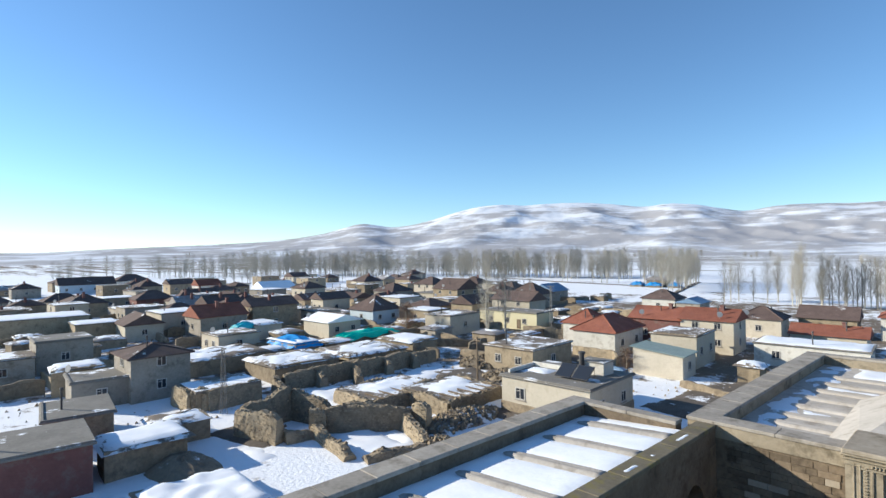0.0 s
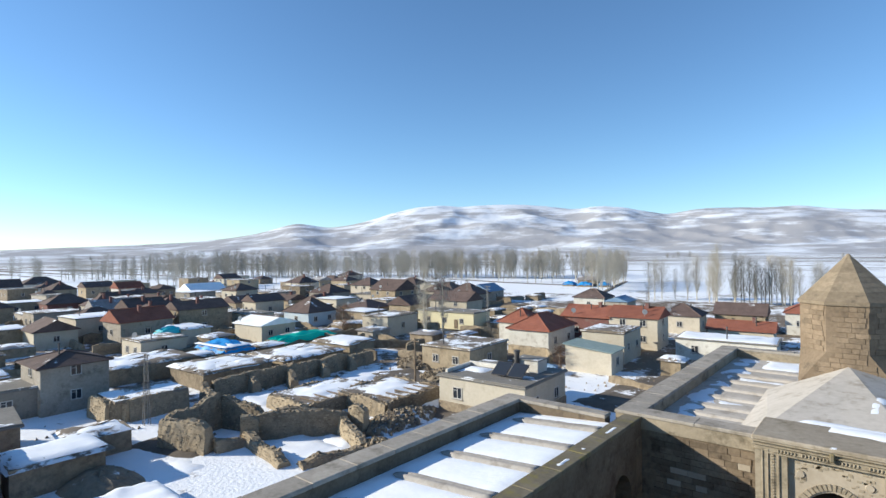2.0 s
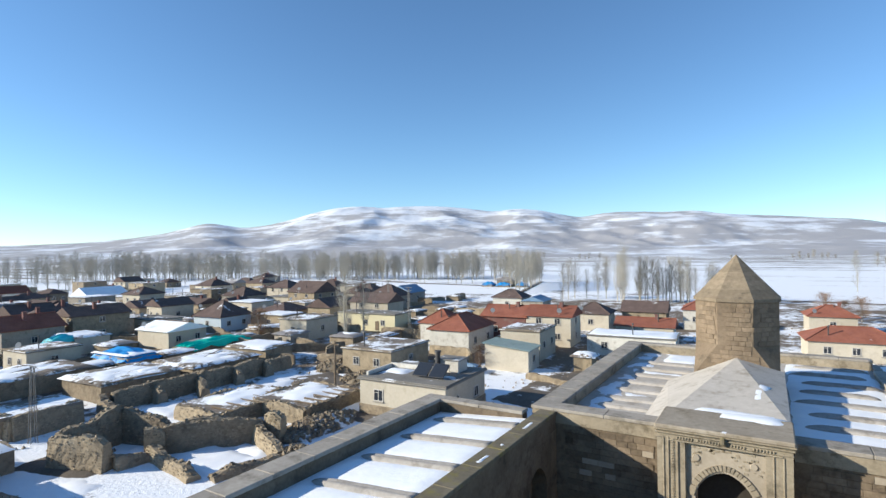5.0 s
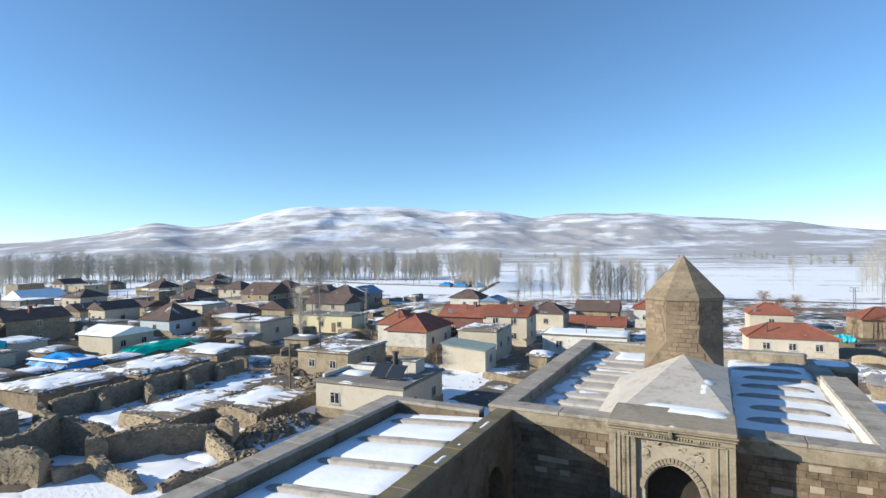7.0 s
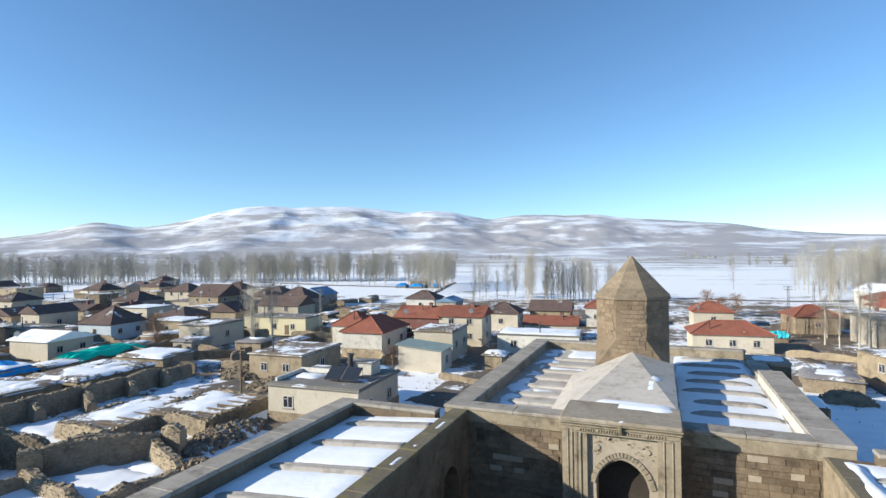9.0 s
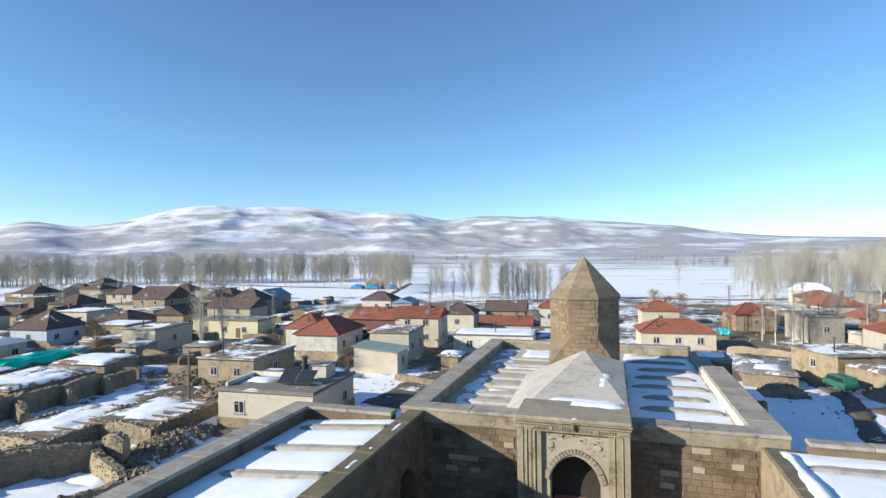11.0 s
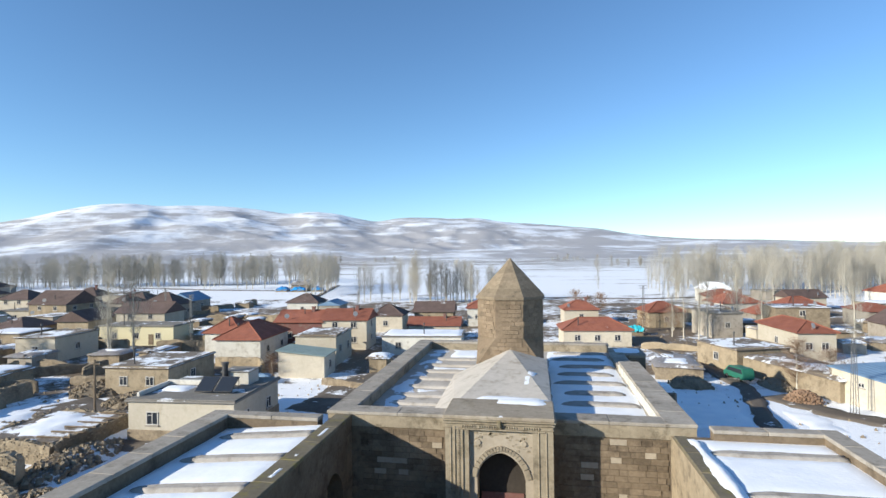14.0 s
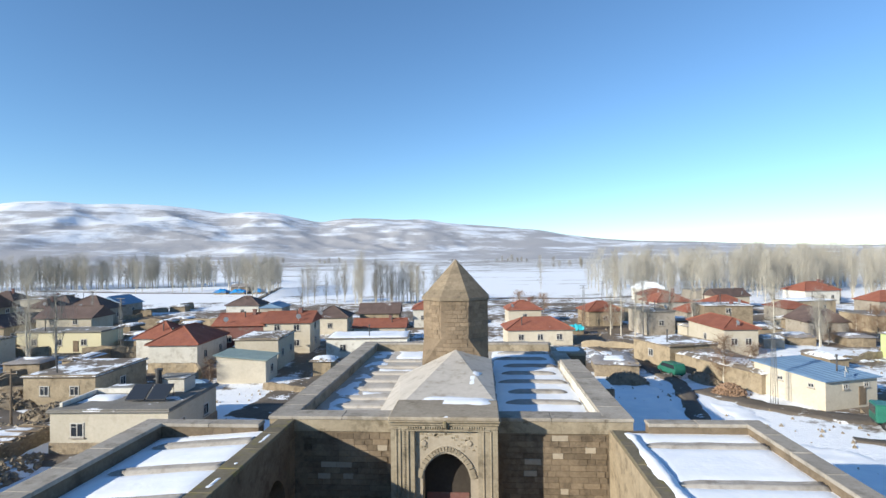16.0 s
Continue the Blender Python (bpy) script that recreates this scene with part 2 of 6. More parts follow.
def prism(bm, pts, z0, z1):
    """An upright prism on plan points given counter-clockwise; z1 may be a list, one height per point."""
    tops = z1 if isinstance(z1, (list, tuple)) else [z1] * len(pts)
    lo = [bm.verts.new((x, y, z0)) for x, y in pts]
    hi = [bm.verts.new((x, y, z)) for (x, y), z in zip(pts, tops)]
    bm.faces.new(lo[::-1])
    bm.faces.new(hi)
    n = len(pts)
    for i in range(n):
        bm.faces.new((lo[i], lo[(i + 1) % n], hi[(i + 1) % n], hi[i]))


def tube(bm, p, q, r0, r1, sides=6):
    p, q = Vector(p), Vector(q)
    rot = (q - p).to_track_quat("Z", "Y")
    ends = []
    for c, r in ((p, r0), (q, r1)):
        ends.append([bm.verts.new(c + rot @ Vector((r * math.cos(2 * math.pi * i / sides), r * math.sin(2 * math.pi * i / sides), 0))) for i in range(sides)])
    for i in range(sides):
        bm.faces.new((ends[0][i], ends[0][(i + 1) % sides], ends[1][(i + 1) % sides], ends[1][i]))
    bm.faces.new(ends[1])
    bm.faces.new(ends[0][::-1])


def ragged_sheet(w, d, thick, seed, step=0.8, ragged=0.5, lump=0.06, holes=True):
    """A sheet of lying snow from (0, 0) to (w, d): it thins out and dips away along a wandering edge, its top is lumpy."""
    rnd = random.Random(seed)
    step = min(step, 0.55) if ragged >= 0.5 and w * d < 150 else step
    nx, ny = max(4, int(w / step)), max(4, int(d / step))
    bm = bmesh.new()
    grid = []
    for j in range(ny + 1):
        row = []
        for i in range(nx + 1):
            x, y = w * i / nx, d * j / ny
            edge = i in (0, nx) or j in (0, ny)
            ox = 0 if i in (0, nx) else (rnd.random() - 0.5) * 0.3 * step
            oy = 0 if j in (0, ny) else (rnd.random() - 0.5) * 0.3 * step
            far = min(x, w - x, y, d - y)
            wander = 0.55 + 0.75 * noise.noise(Vector((x * 0.45, y * 0.45, seed * 0.37))) + 0.45 * noise.noise(Vector((x * 1.3, y * 1.3, seed * 0.71)))
            m = (far - ragged * max(0.0, wander)) / (0.25 + 0.35 * ragged)
            if ragged >= 0.5 and holes:
                m -= max(0.0, 1.5 * noise.noise(Vector((x * 0.33, y * 0.33, seed * 1.9 + 4))) - 0.45) * 4
            m = max(-1.0, min(1.0, m))
            z = (thick + lump * (noise.noise(Vector((x * 0.7 + seed, y * 0.7, 0))) + 0.3 * rnd.random())) * max(m, 0) ** 0.6 if m > 0 else m * 0.12
            row.append(bm.verts.new((x + ox, y + oy, min(z, 0.0) if edge else z)))
        grid.append(row)
    for j in range(ny):
        for i in range(nx):
            q = (grid[j][i], grid[j][i + 1], grid[j + 1][i + 1], grid[j + 1][i])
            if max(v.co.z for v in q) > -0.1:
                bm.faces.new(q).smooth = True
    bmesh.ops.delete(bm, geom=[v for v in bm.verts if not v.link_faces], context="VERTS")
    return bm

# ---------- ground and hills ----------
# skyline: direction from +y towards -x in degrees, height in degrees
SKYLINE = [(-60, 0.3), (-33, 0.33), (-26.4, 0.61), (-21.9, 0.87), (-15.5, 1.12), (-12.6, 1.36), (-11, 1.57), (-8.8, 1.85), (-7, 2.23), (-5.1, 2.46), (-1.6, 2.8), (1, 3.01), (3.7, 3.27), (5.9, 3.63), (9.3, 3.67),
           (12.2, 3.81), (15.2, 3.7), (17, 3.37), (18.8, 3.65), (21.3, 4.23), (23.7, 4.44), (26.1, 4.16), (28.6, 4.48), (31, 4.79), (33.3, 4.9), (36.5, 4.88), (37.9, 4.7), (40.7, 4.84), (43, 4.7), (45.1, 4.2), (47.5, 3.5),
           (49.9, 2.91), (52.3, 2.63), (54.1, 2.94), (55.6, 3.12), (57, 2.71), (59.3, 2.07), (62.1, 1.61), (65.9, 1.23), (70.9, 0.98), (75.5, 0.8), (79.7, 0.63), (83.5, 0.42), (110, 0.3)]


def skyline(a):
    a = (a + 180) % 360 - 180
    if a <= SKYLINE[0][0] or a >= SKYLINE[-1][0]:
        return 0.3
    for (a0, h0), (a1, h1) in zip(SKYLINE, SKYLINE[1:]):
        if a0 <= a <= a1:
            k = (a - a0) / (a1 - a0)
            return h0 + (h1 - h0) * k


def build_ground():
    rings = [0.5, 8, 16, 24, 32, 40, 50, 60, 72, 86, 100, 120, 140, 170, 200, 240, 300, 380, 480, 600, 800, 1000, 1250, 1500]
    n = 180
    verts, faces = [], []
    for r in rings:
        for k in range(n):
            a = 2 * math.pi * k / n
            x, y = -r * math.sin(a), r * math.cos(a)
            z = 0.1 * noise.noise(Vector((x * 0.05, y * 0.05, 0))) if 55 < r < 900 else 0.0
            verts.append((x, y, z - 0.1))
    for j in range(len(rings) - 1):
        for k in range(n):
            a, b = j * n + k, j * n + (k + 1) % n
            faces.append((a, a + n, b + n, b))
    faces.append(tuple(range(n)))
    me = bpy.data.meshes.new("ground")
    me.from_pydata(verts, [], faces)
    me.materials.append(M["ground"])
    me.polygons.foreach_set("use_smooth", [True] * len(me.polygons))
    tagged(new("ground", me), "flat snowy ground with bare muddy patches and fields", "ground", kind="structure")


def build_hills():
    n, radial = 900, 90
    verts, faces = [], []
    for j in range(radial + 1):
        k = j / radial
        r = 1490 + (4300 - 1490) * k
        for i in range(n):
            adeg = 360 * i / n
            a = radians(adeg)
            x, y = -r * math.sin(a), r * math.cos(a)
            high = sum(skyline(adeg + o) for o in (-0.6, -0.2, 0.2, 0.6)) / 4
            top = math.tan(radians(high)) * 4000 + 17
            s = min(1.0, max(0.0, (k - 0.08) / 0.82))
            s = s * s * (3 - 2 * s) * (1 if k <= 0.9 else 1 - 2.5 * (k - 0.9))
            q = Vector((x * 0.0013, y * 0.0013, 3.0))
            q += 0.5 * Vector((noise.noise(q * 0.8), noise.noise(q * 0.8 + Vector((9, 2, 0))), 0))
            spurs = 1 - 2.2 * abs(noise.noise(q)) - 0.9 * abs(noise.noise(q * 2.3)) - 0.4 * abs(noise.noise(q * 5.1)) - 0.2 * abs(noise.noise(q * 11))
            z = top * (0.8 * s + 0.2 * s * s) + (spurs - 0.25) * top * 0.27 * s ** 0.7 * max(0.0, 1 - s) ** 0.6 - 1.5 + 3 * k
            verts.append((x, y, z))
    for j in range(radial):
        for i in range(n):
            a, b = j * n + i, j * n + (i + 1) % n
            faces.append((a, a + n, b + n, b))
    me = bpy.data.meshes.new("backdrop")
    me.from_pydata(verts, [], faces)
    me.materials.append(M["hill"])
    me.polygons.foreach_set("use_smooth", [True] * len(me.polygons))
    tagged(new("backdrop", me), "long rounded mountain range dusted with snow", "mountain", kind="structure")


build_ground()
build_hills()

# ---------- the old stone caravanserai ----------
HX0, HX1, HY0, HY1 = -13.5, 9.05, 32.9, 61.2
TOP, ROOF, DECK = 6.9, 6.3, 5.95


def coping(name, x0, x1, y0, y1, z1, parent, mat="coping", over=0.06, thick=0.22):
    """Coping stones, laid end to end along the longer side."""
    long_x = x1 - x0 > y1 - y0
    length = (x1 - x0) if long_x else (y1 - y0)
    n = max(1, round(length / 2.6))
    rnd = random.Random(int(x0 * 7 + y0 * 3))
    for i in range(n):
        a, b = i / n, (i + 1) / n
        dz = rnd.uniform(-0.012, 0.012)
        if long_x:
            bm = boxed(x0 - over + a * (length + 2 * over), x0 - over + b * (length + 2 * over) - 0.012, y0 - over, y1 + over, z1 - thick, z1 + dz, bevel=0.035)
        else:
            bm = boxed(x0 - over, x1 + over, y0 - over + a * (length + 2 * over), y0 - over + b * (length + 2 * over) - 0.012, z1 - thick, z1 + dz, bevel=0.035)
        part(name, bm, mat, parent)


def snow_on(parent, x0, x1, y0, y1, z, thick, seed, ragged=0.5, step=0.7, lump=0.05):
    ob = part("snow_cover", ragged_sheet(x1 - x0, y1 - y0, thick, seed, step, ragged, lump), "snow", parent, "lying snow")
    ob.location = (x0, y0, z)
    return ob


def roof_band(parent, x0, x1, y, z, w=0.75, high=0.22, open_end=False, mat="rib"):
    """A raised rib across the roof with two rounded ridges; its ends taper into the deck."""
    bm = bmesh.new()
    n = max(8, int((x1 - x0) / 0.35))
    rows = []
    for i in range(n + 1):
        x = x0 + (x1 - x0) * i / n
        e = max(0.0, min(1.0, (x - x0) / 1.1, 1.0 if open_end else (x1 - x) / 0.7 + 0.15))
        e = math.sqrt(e)
        ww, hh = w / 2 * (0.35 + 0.65 * e), high * e
        wob = 0.06 * noise.noise(Vector((x * 0.7, y, 1)))
        rows.append([bm.verts.new((x, y + wob + k * ww, z + h * hh + 0.02 * noise.noise(Vector((x * 1.3, y + k, 4))))) for k, h in ((-1, -0.4), (-0.72, 0.62), (-0.4, 1), (-0.12, 0.7), (0.12, 0.7), (0.4, 1), (0.72, 0.62), (1, -0.4))])
    for a, b in zip(rows, rows[1:]):
        for k in range(7):
            bm.faces.new((a[k], b[k], b[k + 1], a[k + 1])).smooth = True
    bm.faces.new(rows[0])
    bm.faces.new(rows[-1][::-1])
    bmesh.ops.recalc_face_normals(bm, faces=bm.faces[:])
    part("rib", bm, mat, parent, "raised grey concrete rib")


def block_mesh(name, w, h, d, mat):
    bm = boxed(-w / 2, w / 2, -d, 0.0, -h / 2, h / 2, bevel=0.014)
    me = mesh_of(name, bm)
    me.materials.append(M[mat])
    return me


def courses(parent, origin, along, x0, x1, z0, z1, course, seed, mats=("ashlar",), pale=0.0, widths=(0.5, 0.65, 0.8, 1.0)):
    """Squared stones in courses on an upright face; origin and along (an angle) set the face, which looks to the right of along."""
    rnd = random.Random(seed)
    sets = {m: [block_mesh("stone", w - 0.018, course - 0.016, 0.05, m) for w in widths] for m in (*mats, "pale_ashlar")}
    u = Vector((math.cos(along), math.sin(along), 0))
    n = int((z1 - z0) / course)
    for j in range(n):
        x = x0 - rnd.uniform(0, 0.35)
        z = z0 + (j + 0.5) * course
        while x < x1 - 0.2:
            i = rnd.randrange(len(widths))
            w = widths[i]
            if x + w > x1:
                fits = [k for k in range(len(widths)) if x + widths[k] <= x1 + 0.02]
                if not fits:
                    break
                i = fits[-1]
                w = widths[i]
            if x >= x0 - 0.01:
                m = "pale_ashlar" if rnd.random() < pale else rnd.choice(mats)
                ob = new("stone", sets[m][i])
                ob.parent = parent
                p = Vector(origin) + u * (x + w / 2) + Vector((u.y, -u.x, 0)) * rnd.uniform(-0.02, 0.012)
                ob.matrix_local = Matrix.Translation((p.x, p.y, z)) @ Matrix.Rotation(along, 4, "Z")
            x += w


def build_hall():
    h = thing("caravanserai_hall", "long stone hall with flat ribbed roof and weathered masonry", "building")
    part("body", boxed(HX0, HX1, HY0 + 0.1, HY1, -0.3, DECK - 0.004), "ashlar", h)
    part("roof_deck", boxed(HX0 + 1.4, HX1 - 1.5, HY0 + 1.2, HY1 - 0.8, DECK - 0.1, DECK + 0.02), "slab", h, "bare grey concrete roof deck")
    for x0, x1, y0, y1, zt in ((HX0, HX0 + 1.5, HY0, HY1, TOP), (HX1 - 1.65, HX1, HY0, 51.0, TOP), (HX0 + 1.5, HX1 - 1.4, HY1 - 0.9, HY1, TOP),
                               (HX0 + 1.5, -5.6, HY0, HY0 + 1.3, TOP), (0.95, HX1 - 1.65, HY0, HY0 + 1.3, TOP), (HX1 - 1.4, HX1 + 2.0, 57.8, 61.2, ROOF + 0.05), (HX1 - 1.65, HX1 - 0.3, 51.0, 57.8, ROOF + 0.15)):
        p = part("parapet", boxed(x0, x1, y0, y1, DECK - 0.004, zt - 0.22), "portal", h)
        coping("coping_stone", x0, x1, y0, y1, zt, p)
    part("inner_wall", boxed(HX1 - 1.72, HX1 - 1.66, HY0 + 1.4, 50.9, DECK, TOP - 0.24), "white_render", h, "patchy whitewashed inner face of the parapet")
    # the wing that stands back beside the hall, and a round-topped buttress
    part("side_block", boxed(HX1, HX1 + 2.0, 57.8, 61.2, -0.3, DECK - 0.004), "ashlar", h)
    b = part("buttress", boxed(HX1, HX1 + 2.6, 47.8, 50.6, -0.3, 5.0, bevel=0.2), "ashlar", h)
    snow_on(b, HX1 + 0.05, HX1 + 2.6, 47.8, 50.6, 5.0, 0.3, 5, ragged=0.2, step=0.5)
    for k, y in enumerate((35.9, 38.3, 40.5, 43.2, 46.0, 48.8, 51.6, 54.6)):
        roof_band(h, -11.6 + 0.5 * (k % 2), -6.2 if y < 46 else -5.6, y, DECK, 1.15, 0.2, mat="slab")
    for k, y in enumerate((36.2, 39.2, 42.2, 45.4, 48.6, 51.8, 55.2, 58.4)):
        roof_band(h, 1.2 + 0.3 * (k % 3), 6.6 + 0.5 * (k % 2), y, DECK + 0.03, 1.0, 0.3)
    snow_on(h, 0.9, 7.35, 34.3, 60.2, DECK + 0.02, 0.09, 20, ragged=0.2, step=0.5, lump=0.05)
    snow_on(h, -12.05, -9.3, 34.2, 60.3, DECK + 0.02, 0.1, 40, ragged=1.3, step=0.4, lump=0.06)
    snow_on(h, -10.9, -6.2, 34.15, 35.5, DECK + 0.03, 0.08, 61, ragged=0.3, step=0.4, lump=0.03)
    snow_on(h, -9.6, -5.4, 55.6, 60.3, DECK + 0.03, 0.1, 62, ragged=0.6, step=0.4, lump=0.05)
    snow_on(h, -10.2, -6.0, 49.4, 51.2, DECK + 0.03, 0.06, 64, ragged=0.7, step=0.35, lump=0.04)
    snow_on(h, -10.0, -7.4, 41.2, 42.8, DECK + 0.03, 0.06, 65, ragged=0.7, step=0.35, lump=0.04)
    snow_on(h, 8.0, 10.9, 58.0, 61.0, ROOF + 0.05, 0.12, 63, ragged=0.3)
    return h


hall = build_hall()


def arch_curve(xm, hw, spring, rise, n=16):
    pts = []
    for i in range(n + 1):
        s = -1 + 2 * i / n
        a = abs(s)
        pts.append((xm + hw * s, spring + rise * (1 - a ** 1.75) ** 0.62))
    return pts


def arch_panel(bm, x0, x1, yf, yb, z0, z1, xm, hw, spring, rise):
    """A wall from yf to yb with a pointed opening through it."""
    c = arch_curve(xm, hw, spring, rise)
    for (xa, za), (xb, zb) in zip(c, c[1:]):
        for y, flip in ((yf, False), (yb, True)):
            q = [bm.verts.new(v) for v in ((xa, y, za), (xb, y, zb), (xb, y, z1), (xa, y, z1))]
            bm.faces.new(q[::-1] if flip else q)
        bm.faces.new([bm.verts.new(v) for v in ((xa, yf, za), (xa, yb, za), (xb, yb, zb), (xb, yf, zb))])
        bm.faces.new([bm.verts.new(v) for v in ((xa, yf, z1), (xb, yf, z1), (xb, yb, z1), (xa, yb, z1))])
    box(bm, x0, xm - hw, yf, yb, z0, z1)
    box(bm, xm + hw, x1, yf, yb, z0, z1)
    bmesh.ops.remove_doubles(bm, verts=bm.verts[:], dist=0.0005)


def build_portal():
    p = thing("portal", "carved stone portal block with a pointed arch doorway", "portal")
    x0, x1, yf, yb, top = -5.5, 0.85, 31.4, 35.0, 7.4
    ra, rb, rz, xm = -4.08, -0.32, 6.5, -2.2
    part("jamb", boxed(x0, ra, yf, yb, -0.7, top - 0.25), "portal", p)
    part("jamb", boxed(rb, x1, yf, yb, -0.7, top - 0.25), "portal", p)
    part("lintel", boxed(ra, rb, yf, yb, rz, top - 0.25), "portal", p)
    bm = bmesh.new()
    arch_panel(bm, ra, rb, yf + 0.22, yf + 1.3, -0.7, rz, xm, 1.42, 3.65, 1.5)
    part("arch_panel", bm, "pale_ashlar", p, "pale carved panel round the arch")
    # flat panel coloured as deep shade, closing the arch
    part("shade_panel", boxed(ra, rb, yf + 1.48, yf + 1.56, -0.7, rz), "dark", p, "near-black panel standing for the deep shadow of the doorway")
    part("door_panel", boxed(xm - 1.3, xm + 1.3, yf + 1.38, yf + 1.47, -0.7, 2.3), "red_render", p, "dull red door panel")
    curve = arch_curve(xm, 1.5, 3.65, 1.62, 19)
    for i, ((xa, za), (xb, zb)) in enumerate(zip(curve, curve[1:])):
        d = Vector((xb - xa, zb - za)).normalized()
        nrm = Vector((-d.y, d.x)) * 0.3
        g = 0.012
        bm = bmesh.new()
        lo = [(xa + d.x * g, za + d.y * g), (xb - d.x * g, zb - d.y * g), (xb - d.x * g + nrm.x, zb - d.y * g + nrm.y), (xa + d.x * g + nrm.x, za + d.y * g + nrm.y)]
        f = [bm.verts.new((x, yf + 0.14, z)) for x, z in lo]
        k = [bm.verts.new((x, yf + 0.27, z)) for x, z in lo]
        bm.faces.new(f)
        bm.faces.new(k[::-1])
        for a in range(4):
            bm.faces.new((f[a], k[a], k[(a + 1) % 4], f[(a + 1) % 4]))
        bmesh.ops.recalc_face_normals(bm, faces=bm.faces[:])
        part("voussoir", bm, "portal", p)
    for dz, out, t in ((0.34, 0.16, 0.1), (0.52, 0.1, 0.08), (0.78, 0.05, 0.06)):
        part("cornice_band", boxed(x0 - out, x1 + out, yf - out, yf + 0.3, top - dz, top - dz + t, bevel=0.025), "portal", p)
    # stepped frame mouldings with a beaded border
    for xa, xb, d in ((-5.2, -5.12, 0.05), (-4.95, -4.88, 0.06), (-4.5, -4.4, 0.07), (-0.02, 0.06, 0.05), (0.42, 0.5, 0.05)):
        part("moulding", boxed(xa, xb, yf - d, yf + 0.1, -0.7, 6.72 if xa < -4.6 else 6.55, bevel=0.02), "portal", p)
    for za, zb, d in ((6.86, 6.93, 0.05), (6.52, 6.6, 0.07)):
        part("moulding", boxed(-4.9, 0.42, yf - d, yf + 0.1, za, zb, bevel=0.02), "portal", p)
    bm = bmesh.new()
    rnd = random.Random(4)
    for i in range(44):
        z = 0.2 + i * 0.148
        box(bm, -4.78, -4.62, yf - 0.075, yf + 0.02, z, z + 0.085, bevel=0.03)
    for i in range(34):
        x = -4.5 + i * 0.145
        if rnd.random() < 0.85:
            box(bm, x, x + 0.085, yf - 0.075, yf + 0.02, 6.64, 6.8, bevel=0.03)
    tagged(part("beaded_border", bm, "portal", p, "worn beaded border of small carved knobs"), kind="stuff")
    for x in (-3.55, -0.85):
        bm = bmesh.new()
        tube(bm, (x, yf + 0.24, 5.75), (x, yf + 0.15, 5.75), 0.2, 0.16, 12)
        part("rosette", bm, "pale_ashlar", p, "carved rosette")
    # worn carving in the spandrels
    rc = random.Random(15)
    bm = bmesh.new()
    for i in range(70):
        x, z = rc.uniform(ra + 0.15, rb - 0.15), rc.uniform(5.3, rz - 0.1)
        if abs(x - xm) > 0.35 + (6.0 - z) * 0.9 or z > 5.95:
            s_ = rc.uniform(0.05, 0.12)
            box(bm, x - s_, x + s_, yf + 0.2, yf + 0.225, z - s_ * 0.6, z + s_ * 0.6, bevel=0.01)
    tagged(part("spandrel_carving", bm, "portal", p, "worn shallow carving"), kind="stuff")
    part("finial", boxed(-2.35, -2.12, yf - 0.25, yf + 0.1, 6.72, 7.15, bevel=0.06), "mossy", p, "broken dark stone boss")
    part("coping", boxed(x0 - 0.12, x1 + 0.12, yf - 0.2, yb, top - 0.25, top, bevel=0.06), "mossy_pale", p)
    snow_on(p, -2.9, 0.7, 33.7, 35.5, top - 0.02, 0.1, 9, ragged=0.4, step=0.4)
    snow_on(p, -2.35, -2.0, yf - 0.18, yf + 0.1, top - 0.01, 0.05, 10, ragged=0.05, step=0.1)
    p.scale = (0.982, 0.982, 0.982)
    p.location = (0, 0, 17 * 0.018)
    return p


portal = build_portal()


def build_porch_roof():
    bm = bmesh.new()
    x0, x1, xm = -7.2, 0.85, -2.3
    pts = {"fl": (x0, 34.35, DECK + 0.05), "fc": (-5.4, 34.35, 7.15), "fr": (x1, 34.35, 7.4), "bl": (x0, 46.3, DECK + 0.4), "br": (x1 - 0.05, 46.3, 7.85), "r0": (xm, 36.6, 7.5), "r1": (xm, 46.3, 8.68),
           "gr": (x1, 34.35, DECK), "hr": (x1 - 0.05, 46.3, DECK)}
    v = {k: bm.verts.new(q) for k, q in pts.items()}
    for f in (("fl", "fc", "r0", "r1", "bl"), ("fr", "br", "r1", "r0"), ("fc", "fr", "r0"), ("fr", "gr", "hr", "br")):
        bm.faces.new([v[k] for k in f])
    bmesh.ops.recalc_face_normals(bm, faces=bm.faces[:])
    r = tagged(part("vault_roof", bm, "slab"), "grey ridged concrete roof with patches of snow", "roof")
    snow_on(r, -4.1, 0.8, 34.3, 36.0, 7.38, 0.1, 71, ragged=0.6, step=0.4)
    for x, y, w, d, tilt, seed in ((-4.2, 36.6, 1.2, 3.2, -14, 72), (-0.9, 37.6, 1.0, 3.4, 14, 73)):
        s = snow_on(r, 0, w, 0, d, 0, 0.07, seed, ragged=0.35, step=0.3, lump=0.02)
        k = (y + d / 2 - 36.6) / 9.7
        zr = 7.5 + 1.18 * k
        side = x0 if x < xm else x1
        z = zr + ((DECK + 0.3 if x < xm else 7.65) - zr) * (abs(x + w / 2 - xm) / abs(side - xm)) - 0.02
        s.matrix_local = Matrix.Translation((x + w / 2, y + d / 2, z + 0.13)) @ Euler((radians(7.5), radians(tilt), 0)).to_matrix().to_4x4() @ Matrix.Translation((-w / 2, -d / 2, 0))


build_porch_roof()
TX, TY, TA = -2.35, 49.1, 2.95


